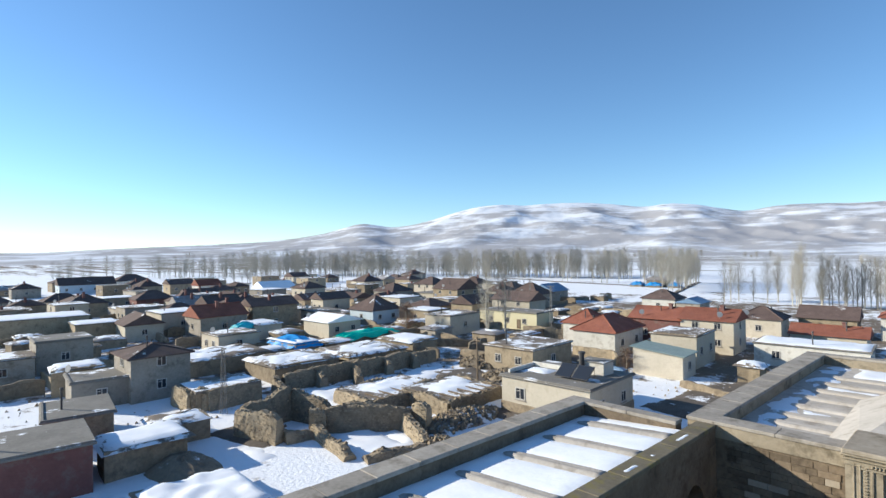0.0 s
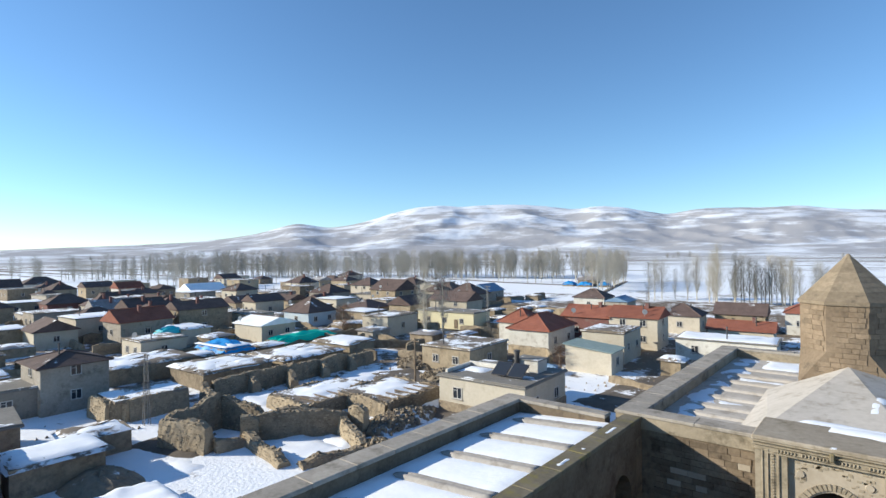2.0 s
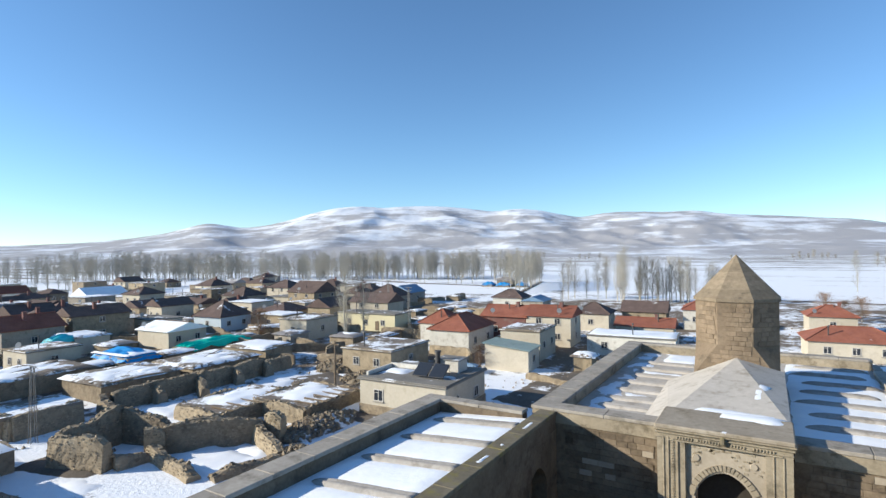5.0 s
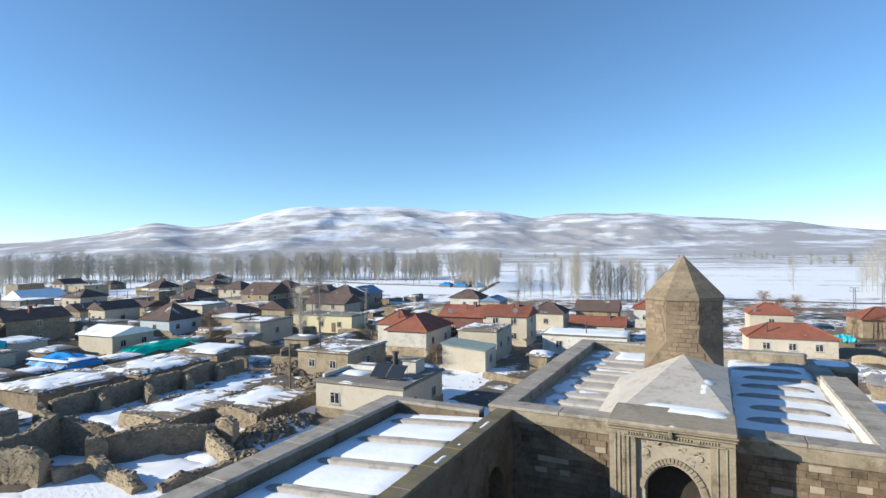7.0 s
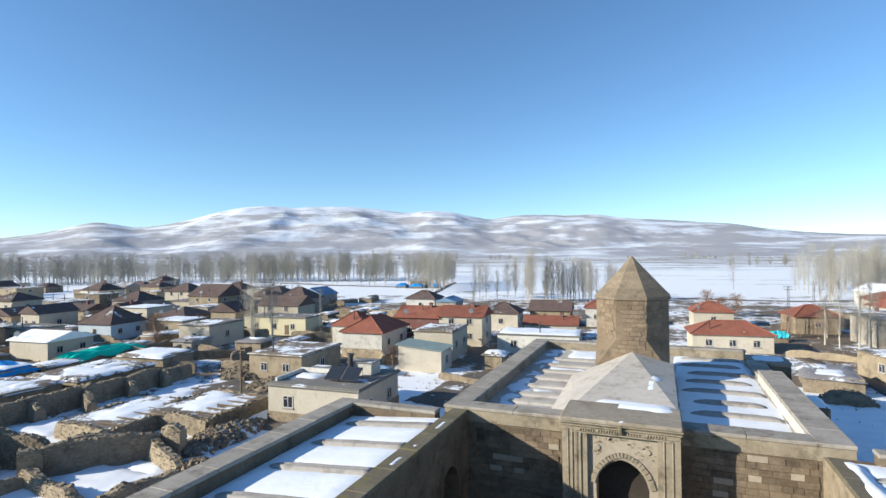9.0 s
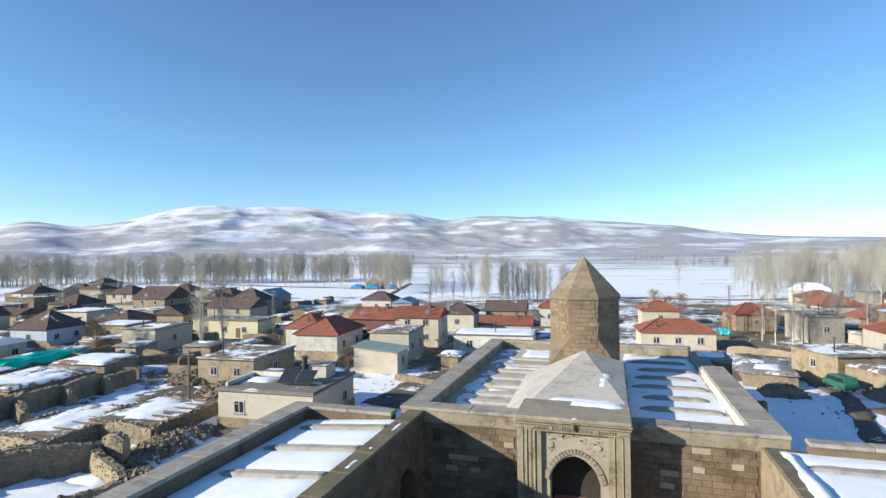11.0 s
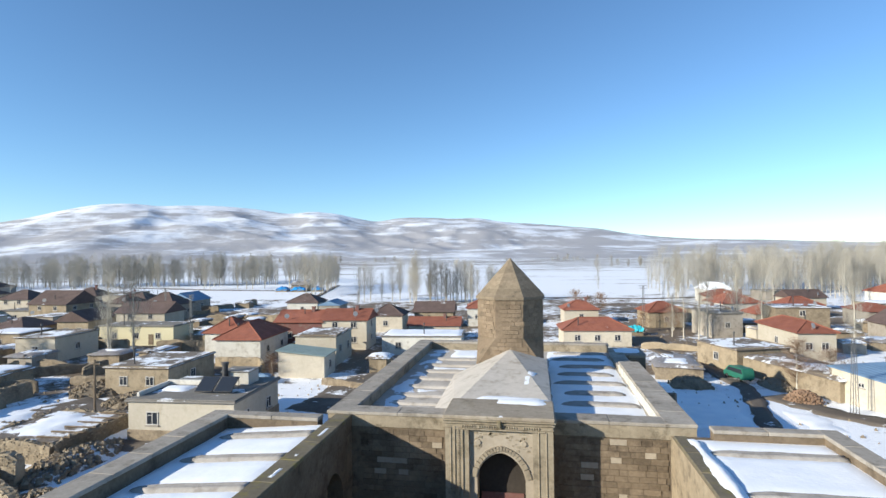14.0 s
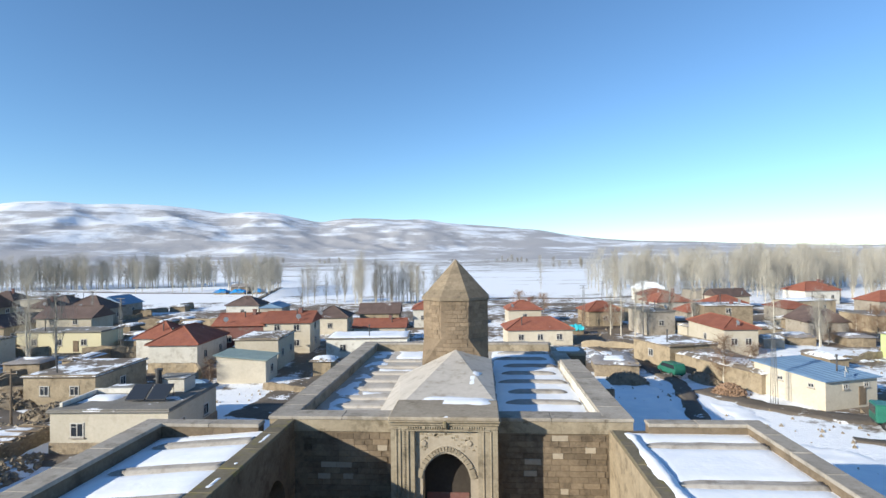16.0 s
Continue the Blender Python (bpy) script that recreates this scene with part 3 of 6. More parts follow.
def build_tower():
    t = thing("lantern_tower", "octagonal stone lantern tower with a pyramidal stone roof", "tower", TX, TY, ROOF)
    ring8 = lambda r: [(r / math.cos(math.pi / 8) * math.cos(math.pi / 8 + k * math.pi / 4), r / math.cos(math.pi / 8) * math.sin(math.pi / 8 + k * math.pi / 4)) for k in range(8)]
    z1, z2, z3 = 3.3, 6.6, 10.2
    c = TA - 0.05
    bm = bmesh.new()
    lo0 = [bm.verts.new((x, y, -0.5)) for x, y in ((-c, -c), (c, -c), (c, c), (-c, c))]
    lo = [bm.verts.new((x, y, 0.9)) for x, y in ((-c, -c), (c, -c), (c, c), (-c, c))]
    hi = [bm.verts.new((x, y, z1)) for x, y in ring8(c)]
    order = {0: (4, 5), 1: (6, 7), 2: (0, 1), 3: (2, 3)}
    for k in range(4):
        n = (k + 1) % 4
        bm.faces.new((lo0[k], lo0[n], lo[n], lo[k]))
        a, b = order[k]
        bm.faces.new((lo[k], hi[b], hi[a]))
        bm.faces.new((lo[k], lo[n], hi[order[n][0]], hi[b]))
    bmesh.ops.recalc_face_normals(bm, faces=bm.faces[:])
    part("base", bm, "tower", t)
    bm = bmesh.new()
    prism(bm, ring8(c), z1, z2)
    part("drum", bm, "tower", t)
    course = 0.36
    s = c * math.tan(math.pi / 8)
    for k, ang in enumerate((0.0, math.pi / 4, -math.pi / 4)):
        mid = Vector((c * math.sin(ang), -c * math.cos(ang), 0))
        courses(t, mid, ang, -s, s, z1, z2 - 0.02, course - 0.0, 100 + k, ("tower",), 0.0, (0.45, 0.6, 0.75, 0.9))
    for j in range(9):
        z = 0.06 + j * course
        half = c - max(0.0, (z + course - 0.9)) / (z1 - 0.9) * (c - s) if z + course > 0.9 else c
        courses(t, (0, -c, 0), 0.0, -half, half, z, z + course + 0.01, course, 200 + j, ("tower",), 0.0, (0.45, 0.6, 0.75, 0.9))
    bm = bmesh.new()
    prism(bm, ring8(TA * 1.03), z2, z2 + 0.26)
    part("eave_band", bm, "spire", t, "projecting stone eave band")
    n = 10
    for j in range(n):
        za, zb = z2 + 0.26 + (z3 - z2 - 0.26) * j / n, z2 + 0.26 + (z3 - z2 - 0.26) * (j + 1) / n
        ra, rb = TA * 1.0 * (1 - j / n) + 0.05, TA * 1.0 * (1 - (j + 1) / n) + 0.03
        bm = bmesh.new()
        lo = [bm.verts.new((x, y, za)) for x, y in ring8(ra)]
        up = [bm.verts.new((x, y, zb)) for x, y in ring8(max(rb, 0.05))]
        for k in range(8):
            bm.faces.new((lo[k], lo[(k + 1) % 8], up[(k + 1) % 8], up[k]))
        bm.faces.new(up)
        bm.faces.new(lo[::-1])
        part("roof_course", bm, "spire", t)
    return t


tower = build_tower()


def arcade(parent, x, y0, y1, z1, bay, face):
    """Pointed arches along a courtyard wall at x, looking to +x (face 1) or -x (face -1)."""
    n = int((y1 - y0) / bay)
    for i in range(n):
        bm = bmesh.new()
        arch_panel(bm, -bay / 2, bay / 2, 0, 1.0, -0.3, z1, 0, bay * 0.33, 2.6, 1.5)
        ob = part("arch_bay", bm, "ashlar", parent, "pointed stone arch of the arcade")
        ob.matrix_local = Matrix.Translation((x, y1 - (i + 0.5) * bay, 0)) @ Matrix.Rotation(radians(90 if face > 0 else -90), 4, "Z")


def build_left_wing():
    w = thing("arcade_wing", "flat-roofed stone arcade wing with snow between roof ribs", "building")
    x0, x1, y0, y1 = -20.9, -11.9, -14.0, 32.0
    part("body", boxed(x0, x1 - 1.0, y0, y1, -0.3, ROOF - 0.75), "ashlar", w)
    deck = part("roof_deck", boxed(x0 + 1.2, x1 - 0.9, y0, y1 - 0.8, ROOF - 0.3, ROOF), "snow", w, "snow on the roof deck")
    deck.matrix_local = Matrix.Translation((x1 - 1, 0, ROOF + 0.2)) @ Matrix.Rotation(radians(-4.6), 4, "Y") @ Matrix.Translation((1 - x1, 0, -ROOF))
    arcade(w, x1, y0, 32.0, ROOF - 0.75, 4.6, 1)
    part("end_pier", boxed(x1 - 1.0, x1, 32.0, 32.95, -0.3, ROOF - 0.75), "ashlar", w)
    for xa, xb, ya, yb, z, m in ((x0, x0 + 1.3, y0, y1, TOP, "coping"), (x1 - 1.0, x1, y0, 32.88, 6.7, "mossy"), (x0 + 1.3, HX0, y1 - 0.8, y1, TOP, "coping")):
        p = part("parapet", boxed(xa, xb, ya, yb, ROOF - 0.75, z - 0.22), "ashlar", w)
        coping("coping_stone", xa, xb, ya, yb, z, p, m)
    k = 0
    y = 29.4
    prev = y1 - 0.9
    while y > 0:
        snow_on(deck, x0 + 1.25, x1 - 1.0, y + 0.25, prev - 0.05, ROOF + 0.02, 0.07, 300 + k, ragged=0.1, step=0.45, lump=0.02)
        roof_band(deck, x0 + 1.9, x1 - 1.05, y, ROOF + 0.06, 0.85, 0.16, True)
        prev = y - 0.2
        y -= 3.6
        k += 1
    for yy, l in ((28.6, 1.5), (22.9, 1.2), (25.6, 0.3)):
        snow_on(w, x1 - 0.55, x1 - 0.3, yy, yy + l, 6.7, 0.06, int(yy), ragged=0.06, step=0.2)
    return w


def build_right_wing():
    w = thing("arcade_wing", "flat-roofed stone arcade wing with a snowy roof", "building")
    x0, x1, y0, y1 = 7.6, 16.3, -14.0, 32.85
    part("body", boxed(x0 + 0.6, x1, y0, y1, -0.3, ROOF - 0.1), "ashlar", w)
    part("court_wall", boxed(x0, x0 + 0.6, y0, 32.85, -0.3, ROOF - 0.1), "adobe", w, "plain plastered courtyard wall")
    part("roof_deck", boxed(x0 + 0.6, x1 - 0.9, y0, y1 - 0.7, ROOF - 0.1, ROOF - 0.02), "snow", w, "snow on the roof deck")
    for xa, xb, ya, yb, z, m in ((x1 - 0.95, x1, y0, y1, TOP, "coping"), (HX1 + 0.7, x1 - 0.95, y1 - 0.75, y1, TOP, "coping"), (x0, x0 + 0.6, y0, y1 - 0.9, 6.5, "mossy")):
        p = part("parapet", boxed(xa, xb, ya, yb, ROOF - 0.1, z - 0.22), "ashlar", w)
        coping("coping_stone", xa, xb, ya, yb, z, p, m)
    snow_on(w, x0 + 0.35, x0 + 1.3, 18.0, 31.8, 6.45, 0.22, 401, ragged=0.3, step=0.35)
    k, y, prev = 0, 30.0, y1 - 0.8
    while y > 0:
        snow_on(w, x0 + 1.0, x1 - 0.95, y + 0.2, prev, ROOF, 0.07, 420 + k, ragged=0.12, step=0.45, lump=0.02)
        roof_band(w, x0 + 1.3, x1 - 1.0, y, ROOF + 0.04, 0.85, 0.14, True)
        prev = y - 0.2
        y -= 4.9
        k += 1
    return w


left_wing = build_left_wing()
right_wing = build_right_wing()
# floor colour lowered to deepen the shade on the courtyard walls
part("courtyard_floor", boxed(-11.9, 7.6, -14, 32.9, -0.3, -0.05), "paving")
tagged(bpy.data.objects["courtyard_floor"], "paved courtyard floor in shade, darkened to cut bounced light", "floor", kind="structure")
tagged(part("gatehouse_wall", boxed(-20.9, 16.3, -15.2, -14, -0.3, TOP), "ashlar"), "plain stone wall that closes the courtyard", "wall", kind="structure")

# ---------- village houses ----------
WALL_WORDS = {"render": "cream rendered", "grey_render": "grey cement-rendered", "white_render": "whitewashed", "yellow_render": "pale yellow", "red_render": "faded red plastered",
              "blue_render": "pale blue rendered", "green_render": "lime green", "rubble": "rough rubble-stone", "adobe": "mud-brick"}
ROOF_WORDS = {"concrete_roof": "a flat concrete roof", "earth_roof": "a flat earth roof patched with snow", "tile": "a red clay tile roof", "old_tile": "a dark old tile roof", "teal_roof": "a teal sheet roof",
              "blue_sheet": "a blue sheet roof", "grey_sheet": "a grey sheet roof", "snow": "a roof buried in snow"}
WINDOWS = {}


def window_meshes(w, h):
    key = (w, h)
    if key not in WINDOWS:
        bm = bmesh.new()
        f = 0.09
        box(bm, -w / 2, w / 2, -0.06, 0.02, -h / 2, -h / 2 + f)
        box(bm, -w / 2, w / 2, -0.06, 0.02, h / 2 - f, h / 2)
        box(bm, -w / 2, -w / 2 + f, -0.06, 0.02, -h / 2 + f, h / 2 - f)
        box(bm, w / 2 - f, w / 2, -0.06, 0.02, -h / 2 + f, h / 2 - f)
        box(bm, -0.035, 0.035, -0.05, 0.02, -h / 2 + f, h / 2 - f)
        box(bm, -w / 2 + f, -0.035, -0.05, 0.02, h * 0.2, h * 0.2 + 0.05)
        a = mesh_of("window", bm)
        a.materials.append(M["frame"])
        b = mesh_of("pane", boxed(-w / 2 + f, w / 2 - f, -0.02, 0.01, -h / 2 + f, h / 2 - f))
        b.materials.append(M["glass"])
        c = mesh_of("sill", boxed(-w / 2 - 0.08, w / 2 + 0.08, -0.14, 0.0, -h / 2 - 0.1, -h / 2 - 0.004))
        c.materials.append(M["coping"])
        WINDOWS[key] = (a, b, c)
    return WINDOWS[key]


def window(parent, x, y, z, turn, w=1.1, h=1.15):
    a, b, c = window_meshes(w, h)
    f = new("window", a)
    f.parent = parent
    f.matrix_local = pose(x, y, z, 0, 0, turn)
    for nm, me in (("pane", b), ("sill", c)):
        o = new(nm, me)
        o.parent = f


def door(parent, x, y, turn, h=2.0):
    bm = boxed(-0.5, 0.5, -0.05, 0.02, 0, h)
    box(bm, -0.42, 0.42, -0.07, -0.05, 0.1, h * 0.45)
    box(bm, -0.42, 0.42, -0.07, -0.05, h * 0.52, h - 0.1)
    o = part("door", bm, "wood", parent, "brown wooden door")
    o.matrix_local = pose(x, y, 0.15, 0, 0, turn)


FOOT = []


def pitched_roof(w, d, h, kind, rise, o=0.4, t=0.12):
    bm = bmesh.new()
    r = min(w, d) / 2
    zr = h + rise * r
    inset = r * 0.95 if kind == "hip" else -o
    a = [(-w - o, -o, h - 0.1), (o, -o, h - 0.1), (o, d + o, h - 0.1), (-w - o, d + o, h - 0.1)]
    if w > d:
        b = [(-w + inset, d / 2, zr), (-inset, d / 2, zr)]
        fs = ((0, 1, 5, 4), (1, 2, 5), (2, 3, 4, 5), (3, 0, 4))
    else:
        b = [(-w / 2, inset, zr), (-w / 2, d - inset, zr)]
        fs = ((0, 1, 4), (1, 2, 5, 4), (2, 3, 5), (3, 0, 4, 5))
    top = [bm.verts.new((x, y, z + t)) for x, y, z in a + b]
    for f in fs:
        bm.faces.new([top[i] for i in f])
    low = [bm.verts.new(q) for q in a]
    bm.faces.new(low[::-1])
    for i in range(4):
        bm.faces.new((low[i], low[(i + 1) % 4], top[(i + 1) % 4], top[i]))
    return bm, a, b


def tile_rows(parent, w, d, h, kind, rise, mat):
    """Ridge and hip cappings."""
    bm, a, b = pitched_roof(w, d, h, kind, rise)
    bm.free()
    lines = [(b[0], b[1])]
    if kind == "hip":
        near = lambda c: min(b, key=lambda q: (Vector(q) - Vector(c)).length)
        lines += [(c, near(c)) for c in a]
    for p, q in lines:
        bm = bmesh.new()
        up = Vector((0, 0, 0.14))
        tube(bm, Vector(p) + up, Vector(q) + up, 0.11, 0.11, 6)
        part("ridge_capping", bm, mat, parent)


def house(x, y, w, d, turn, h, roof, wall, top, nf=2, ns=1, doors=0, chimney=0, rise=0.55, left=False, plinth=0.0, name="house", far=False):
    """A house by its corner of high x and low y (low x, if left), its width along x and depth along y."""
    if left:
        x, y = x + w * math.cos(radians(turn)), y + w * math.sin(radians(turn))
    e = thing(name, f"{WALL_WORDS[wall]} village {name.replace('_', ' ')} with {ROOF_WORDS[top]}", name.replace("_", " "), x, y, 0, turn, group="village houses" if name == "house" else "")
    c, s = math.cos(radians(turn)), math.sin(radians(turn))
    FOOT.append((x - w / 2 * c - d / 2 * s, y - w / 2 * s + d / 2 * c, math.hypot(w, d) / 2))
    rough = name in ("shed", "barn") and roof == "flat"
    rj = random.Random(int(abs(x) * 5 + abs(y) * 9))
    if rough:
        # slumped walls of uneven height under a lumpy roof
        j = lambda k: rj.uniform(-k, k)
        bm = bmesh.new()
        ring = [(-w + j(.25), j(.25)), (-w / 2, j(.2)), (j(.2), j(.2)), (j(.2), d / 2), (j(.25), d + j(.25)), (-w / 2, d + j(.2)), (-w + j(.25), d + j(.25)), (-w + j(.2), d / 2)]
        prism(bm, ring, -0.4, [h + j(.14) for _ in ring])
        part("wall", bm, wall, e)
        mat = {"snow": "earth_roof", "blue_sheet": "grey_sheet"}.get(top, top)
        o = part("roof", ragged_sheet(w + 0.7, d + 0.7, 0.24, int(abs(x) * 7 + abs(y)), 0.7, 0.45, 0.16), mat, e)
        o.location = (-w - 0.35, -0.35, h - 0.1)
        for k in range(3 if top != "snow" else 1):
            sw, sd = w * rj.uniform(0.35, 0.75), d * rj.uniform(0.3, 0.7)
            if top == "snow":
                sw, sd = w * 0.96, d * 0.96
            o = part("snow_cover", ragged_sheet(sw, sd, 0.14, int(abs(x) * 11 + k), 0.45, min(sw, sd) * 0.3 if top != "snow" else 0.25, 0.08), "snow", e)
            o.location = (-w + rj.uniform(0, w - sw), rj.uniform(0, d - sd), h + 0.13)
        if rj.random() < 0.5:
            bm = bmesh.new()
            tube(bm, (-w * 0.2, -0.3, h + 0.05), (-w * 0.8, d * 0.9, h + 0.28), 0.07, 0.05)
            part("roof_beam", bm, "wood", e)
        return e
    part("wall", boxed(-w, 0, 0, d, -0.4, h), wall, e)
    if plinth:
        part("plinth", boxed(-w - 0.08, 0.08, -0.08, d + 0.08, -0.4, plinth), "rubble", e, "rough stone plinth")
    if roof == "mono":
        bm = bmesh.new()
        up = rise * d
        prism(bm, [(-w, 0), (0, 0), (0, d), (-w, d)], h, [h + 0.01, h + 0.01, h + up, h + up])
        part("upper_wall", bm, wall, e)
        bm = bmesh.new()
        o = 0.35
        lo = [bm.verts.new(q) for q in ((-w - o, -o, h - o * rise + 0.02), (o, -o, h - o * rise + 0.02), (o, d + o, h + up + o * rise + 0.02), (-w - o, d + o, h + up + o * rise + 0.02))]
        hi = [bm.verts.new(v.co + Vector((0, 0, 0.1))) for v in lo]
        bm.faces.new(lo[::-1])
        bm.faces.new(hi)
        for i in range(4):
            bm.faces.new((lo[i], lo[(i + 1) % 4], hi[(i + 1) % 4], hi[i]))
        sheet = part("roof", bm, top, e)
        n = int(w / 0.9)
        for i in range(n + 1):
            bm = bmesh.new()
            xx = -w + i * w / n
            tube(bm, (xx, -o, h - o * rise + 0.13), (xx, d + o, h + up + o * rise + 0.13), 0.035, 0.035, 4)
            part("seam", bm, top, sheet)
    elif roof == "flat":
        part("roof", boxed(-w - 0.25, 0.25, -0.25, d + 0.25, h, h + 0.2, bevel=0.05), "concrete_roof" if top in ("concrete_roof", "snow") else top, e)
        if top == "snow":
            s_ = part("snow_cover", ragged_sheet(w + 0.4, d + 0.4, 0.16, int(abs(x) * 3 + abs(y)), 0.6, 0.7 if far else 0.45), "snow", e, "thick snow cover")
            s_.location = (-w - 0.2, -0.2, h + 0.19)
        elif top in ("concrete_roof", "earth_roof") and not far:
            for q in (boxed(-w - 0.15, 0.15, -0.15, 0.1, h + 0.2, h + 0.32, bevel=0.03), boxed(-0.1, 0.15, 0.1, d + 0.15, h + 0.2, h + 0.32, bevel=0.03)):
                part("roof_edge", q, "concrete_roof" if top == "concrete_roof" else "rubble", e)
    else:
        bm, a, b = pitched_roof(w, d, h, roof, rise)
        part("roof", bm, top, e)
        if not far:
            tile_rows(e, w, d, h, roof, rise, top if top != "snow" else "old_tile")
        if roof == "gable":
            bm = bmesh.new()
            r = min(w, d) / 2
            if w > d:
                prism(bm, [(-w + 0.01, 0.01), (-0.01, 0.01), (-0.01, d - 0.01), (-w + 0.01, d - 0.01)], h - 0.02, h)
                for xx in (-w, -0.15):
                    v = [bm.verts.new(q) for q in ((xx, 0, h), (xx, d, h), (xx, d / 2, h + rise * r), (xx + 0.15, 0, h), (xx + 0.15, d, h), (xx + 0.15, d / 2, h + rise * r))]
                    bm.faces.new(v[:3])
                    bm.faces.new(v[:2:-1])
            else:
                for yy in (0, d - 0.15):
                    v = [bm.verts.new(q) for q in ((-w, yy, h), (0, yy, h), (-w / 2, yy, h + rise * r), (-w, yy + 0.15, h), (0, yy + 0.15, h), (-w / 2, yy + 0.15, h + rise * r))]
                    bm.faces.new(v[:3])
                    bm.faces.new(v[:2:-1])
            part("gable_wall", bm, wall, e)
    storeys = 2 if h > 5 else 1
    for k in range(storeys):
        z = 1.75 + k * 2.7 if storeys == 2 else max(1.3, h * 0.52)
        for i in range(nf):
            window(e, -w * (i + 0.7) / (nf + 0.4), 0, z, 0)
        for i in range(ns):
            window(e, 0, d * (i + 0.5) / ns, z, 90)
            if left:
                window(e, -w, d * (i + 0.5) / ns, z, -90)
    for i in range(doors):
        door(e, -w * (0.3 + 0.4 * i), 0, 0)
    for i in range(chimney):
        cx, cy = -w * (0.3 + 0.4 * i), d * 0.45
        zt = h + (rise * min(w, d) / 2 if roof != "flat" else 0.2)
        bm = boxed(cx - 0.3, cx + 0.3, cy - 0.3, cy + 0.3, h, zt + 0.7, bevel=0.03)
        box(bm, cx - 0.38, cx + 0.38, cy - 0.38, cy + 0.38, zt + 0.7, zt + 0.82, bevel=0.02)
        part("chimney", bm, "white_render" if i % 2 else "red_render", e)
    return e


# near the hall
white_house = house(-27.2, 44.3, 10.4, 9.3, 3, 3.6, "flat", "render", "concrete_roof", nf=0, ns=2, plinth=1.0)
window(white_house, -8.0, 0, 2.1, 0, 1.2, 1.25)
house(-44.8, 58.7, 8.5, 10.2, 3, 3.2, "flat", "adobe", "earth_roof", nf=2, ns=1)
house(-77.7, 74.7, 7.1, 9.5, 4, 3.9, "flat", "render", "earth_roof", nf=1, ns=1, doors=1)
house(-68.7, 91.5, 15.5, 6.5, 3, 3.6, "flat", "yellow_render", "concrete_roof", nf=3, ns=0, doors=1)
house(-43.0, 77.6, 7.4, 11.0, 4, 3.8, "hip", "white_render", "tile", nf=0, ns=2, rise=0.6)
house(-50.2, 84.0, 6.5, 6.5, 4, 3.8, "hip", "white_render", "tile", nf=1, ns=0, rise=0.7)
house(-30.1, 91.5, 8.2, 7.4, 4, 5.3, "gable", "render", "tile", nf=2, ns=1, chimney=1, rise=0.4)
house(-38.4, 91.0, 8.6, 7.4, 4, 4.9, "gable", "red_render", "tile", nf=2, ns=0, chimney=1, rise=0.45)
house(-29.4, 74.6, 5.0, 6.6, 94, 3.0, "mono", "render", "teal_roof", nf=1, ns=0, rise=0.1)
house(-30.5, 77.8, 6.5, 8.6, 4, 4.4, "flat", "render", "earth_roof", nf=0, ns=2)
house(-12.5, 88.2, 13.5, 7.0, 4, 3.0, "flat", "white_render", "snow", nf=3, ns=0, doors=1)
house(-21.2, 73.9, 2.9, 3.0, 4, 2.2, "flat", "adobe", "snow", nf=0, ns=0, name="shed")
house(-15.0, 103.0, 10.0, 6.0, 4, 2.9, "gable", "render", "tile", nf=2, ns=0, chimney=1, rise=0.4)
house(-29.0, 113.0, 7.5, 7.0, 4, 3.6, "hip", "render", "old_tile", nf=1, ns=1)
house(-19.0, 121.0, 9.0, 7.0, 4, 3.6, "gable", "adobe", "old_tile", nf=2, ns=1)
house(-8.0, 124.0, 8.0, 7.0, 4, 4.2, "hip", "white_render", "tile", nf=2, ns=1)
house(-62.0, 144.0, 9.0, 8.0, 4, 3.4, "hip", "white_render", "old_tile", nf=1, ns=0)
house(-55.0, 143.0, 6.0, 8.0, 4, 2.8, "gable", "grey_render", "blue_sheet", nf=0, ns=0, name="shed", rise=0.35)
house(-106.0, 238.0, 9.0, 7.0, 8, 3.0, "gable", "rubble", "grey_sheet", nf=0, ns=0, name="shed", rise=0.4, far=True)
# beyond the hall and to its far side
house(16.7, 99.5, 12.0, 7.0, 5, 2.9, "hip", "render", "tile", nf=3, ns=1, rise=0.5)
house(14.5, 131.0, 8.0, 7.0, 5, 3.2, "hip", "render", "tile", nf=1, ns=1, chimney=1)
house(32.5, 126.0, 8.0, 7.0, 10, 3.4, "hip", "adobe", "tile", nf=1, ns=1)
house(39.5, 112.0, 6.0, 8.0, 12, 4.6, "flat", "grey_render", "concrete_roof", nf=1, ns=1)
house(46.0, 107.0, 6.5, 3.5, 12, 2.6, "flat", "render", "blue_sheet", nf=0, ns=0, name="shed")
house(57.0, 149.0, 10.0, 9.0, 12, 3.3, "hip", "white_render", "tile", nf=2, ns=1, chimney=1)
house(70.0, 146.0, 9.0, 7.0, 12, 3.0, "hip", "render", "tile", nf=1, ns=1)
house(63.0, 186.0, 8.0, 10.0, 8, 4.2, "gable", "white_render", "snow", nf=1, ns=0)
house(112.0, 175.0, 12.0, 9.0, 12, 4.2, "hip", "white_render", "tile", nf=3, ns=1, chimney=1)
house(95.0, 150.0, 12.0, 8.0, 14, 3.2, "flat", "adobe", "snow", nf=2, ns=1)
house(80.0, 165.0, 10.0, 7.0, 10, 3.4, "gable", "render", "old_tile", nf=2, ns=1)
house(130.0, 160.0, 9.0, 8.0, 14, 4.5, "hip", "white_render", "tile", nf=2, ns=1)
house(27.3, 79.7, 8.5, 8.5, 20, 3.0, "flat", "adobe", "earth_roof", nf=1, ns=1, left=True)
house(39.1, 89.0, 5.5, 12.5, 4, 4.3, "hip", "render", "tile", nf=2, ns=1, left=True, rise=0.5)
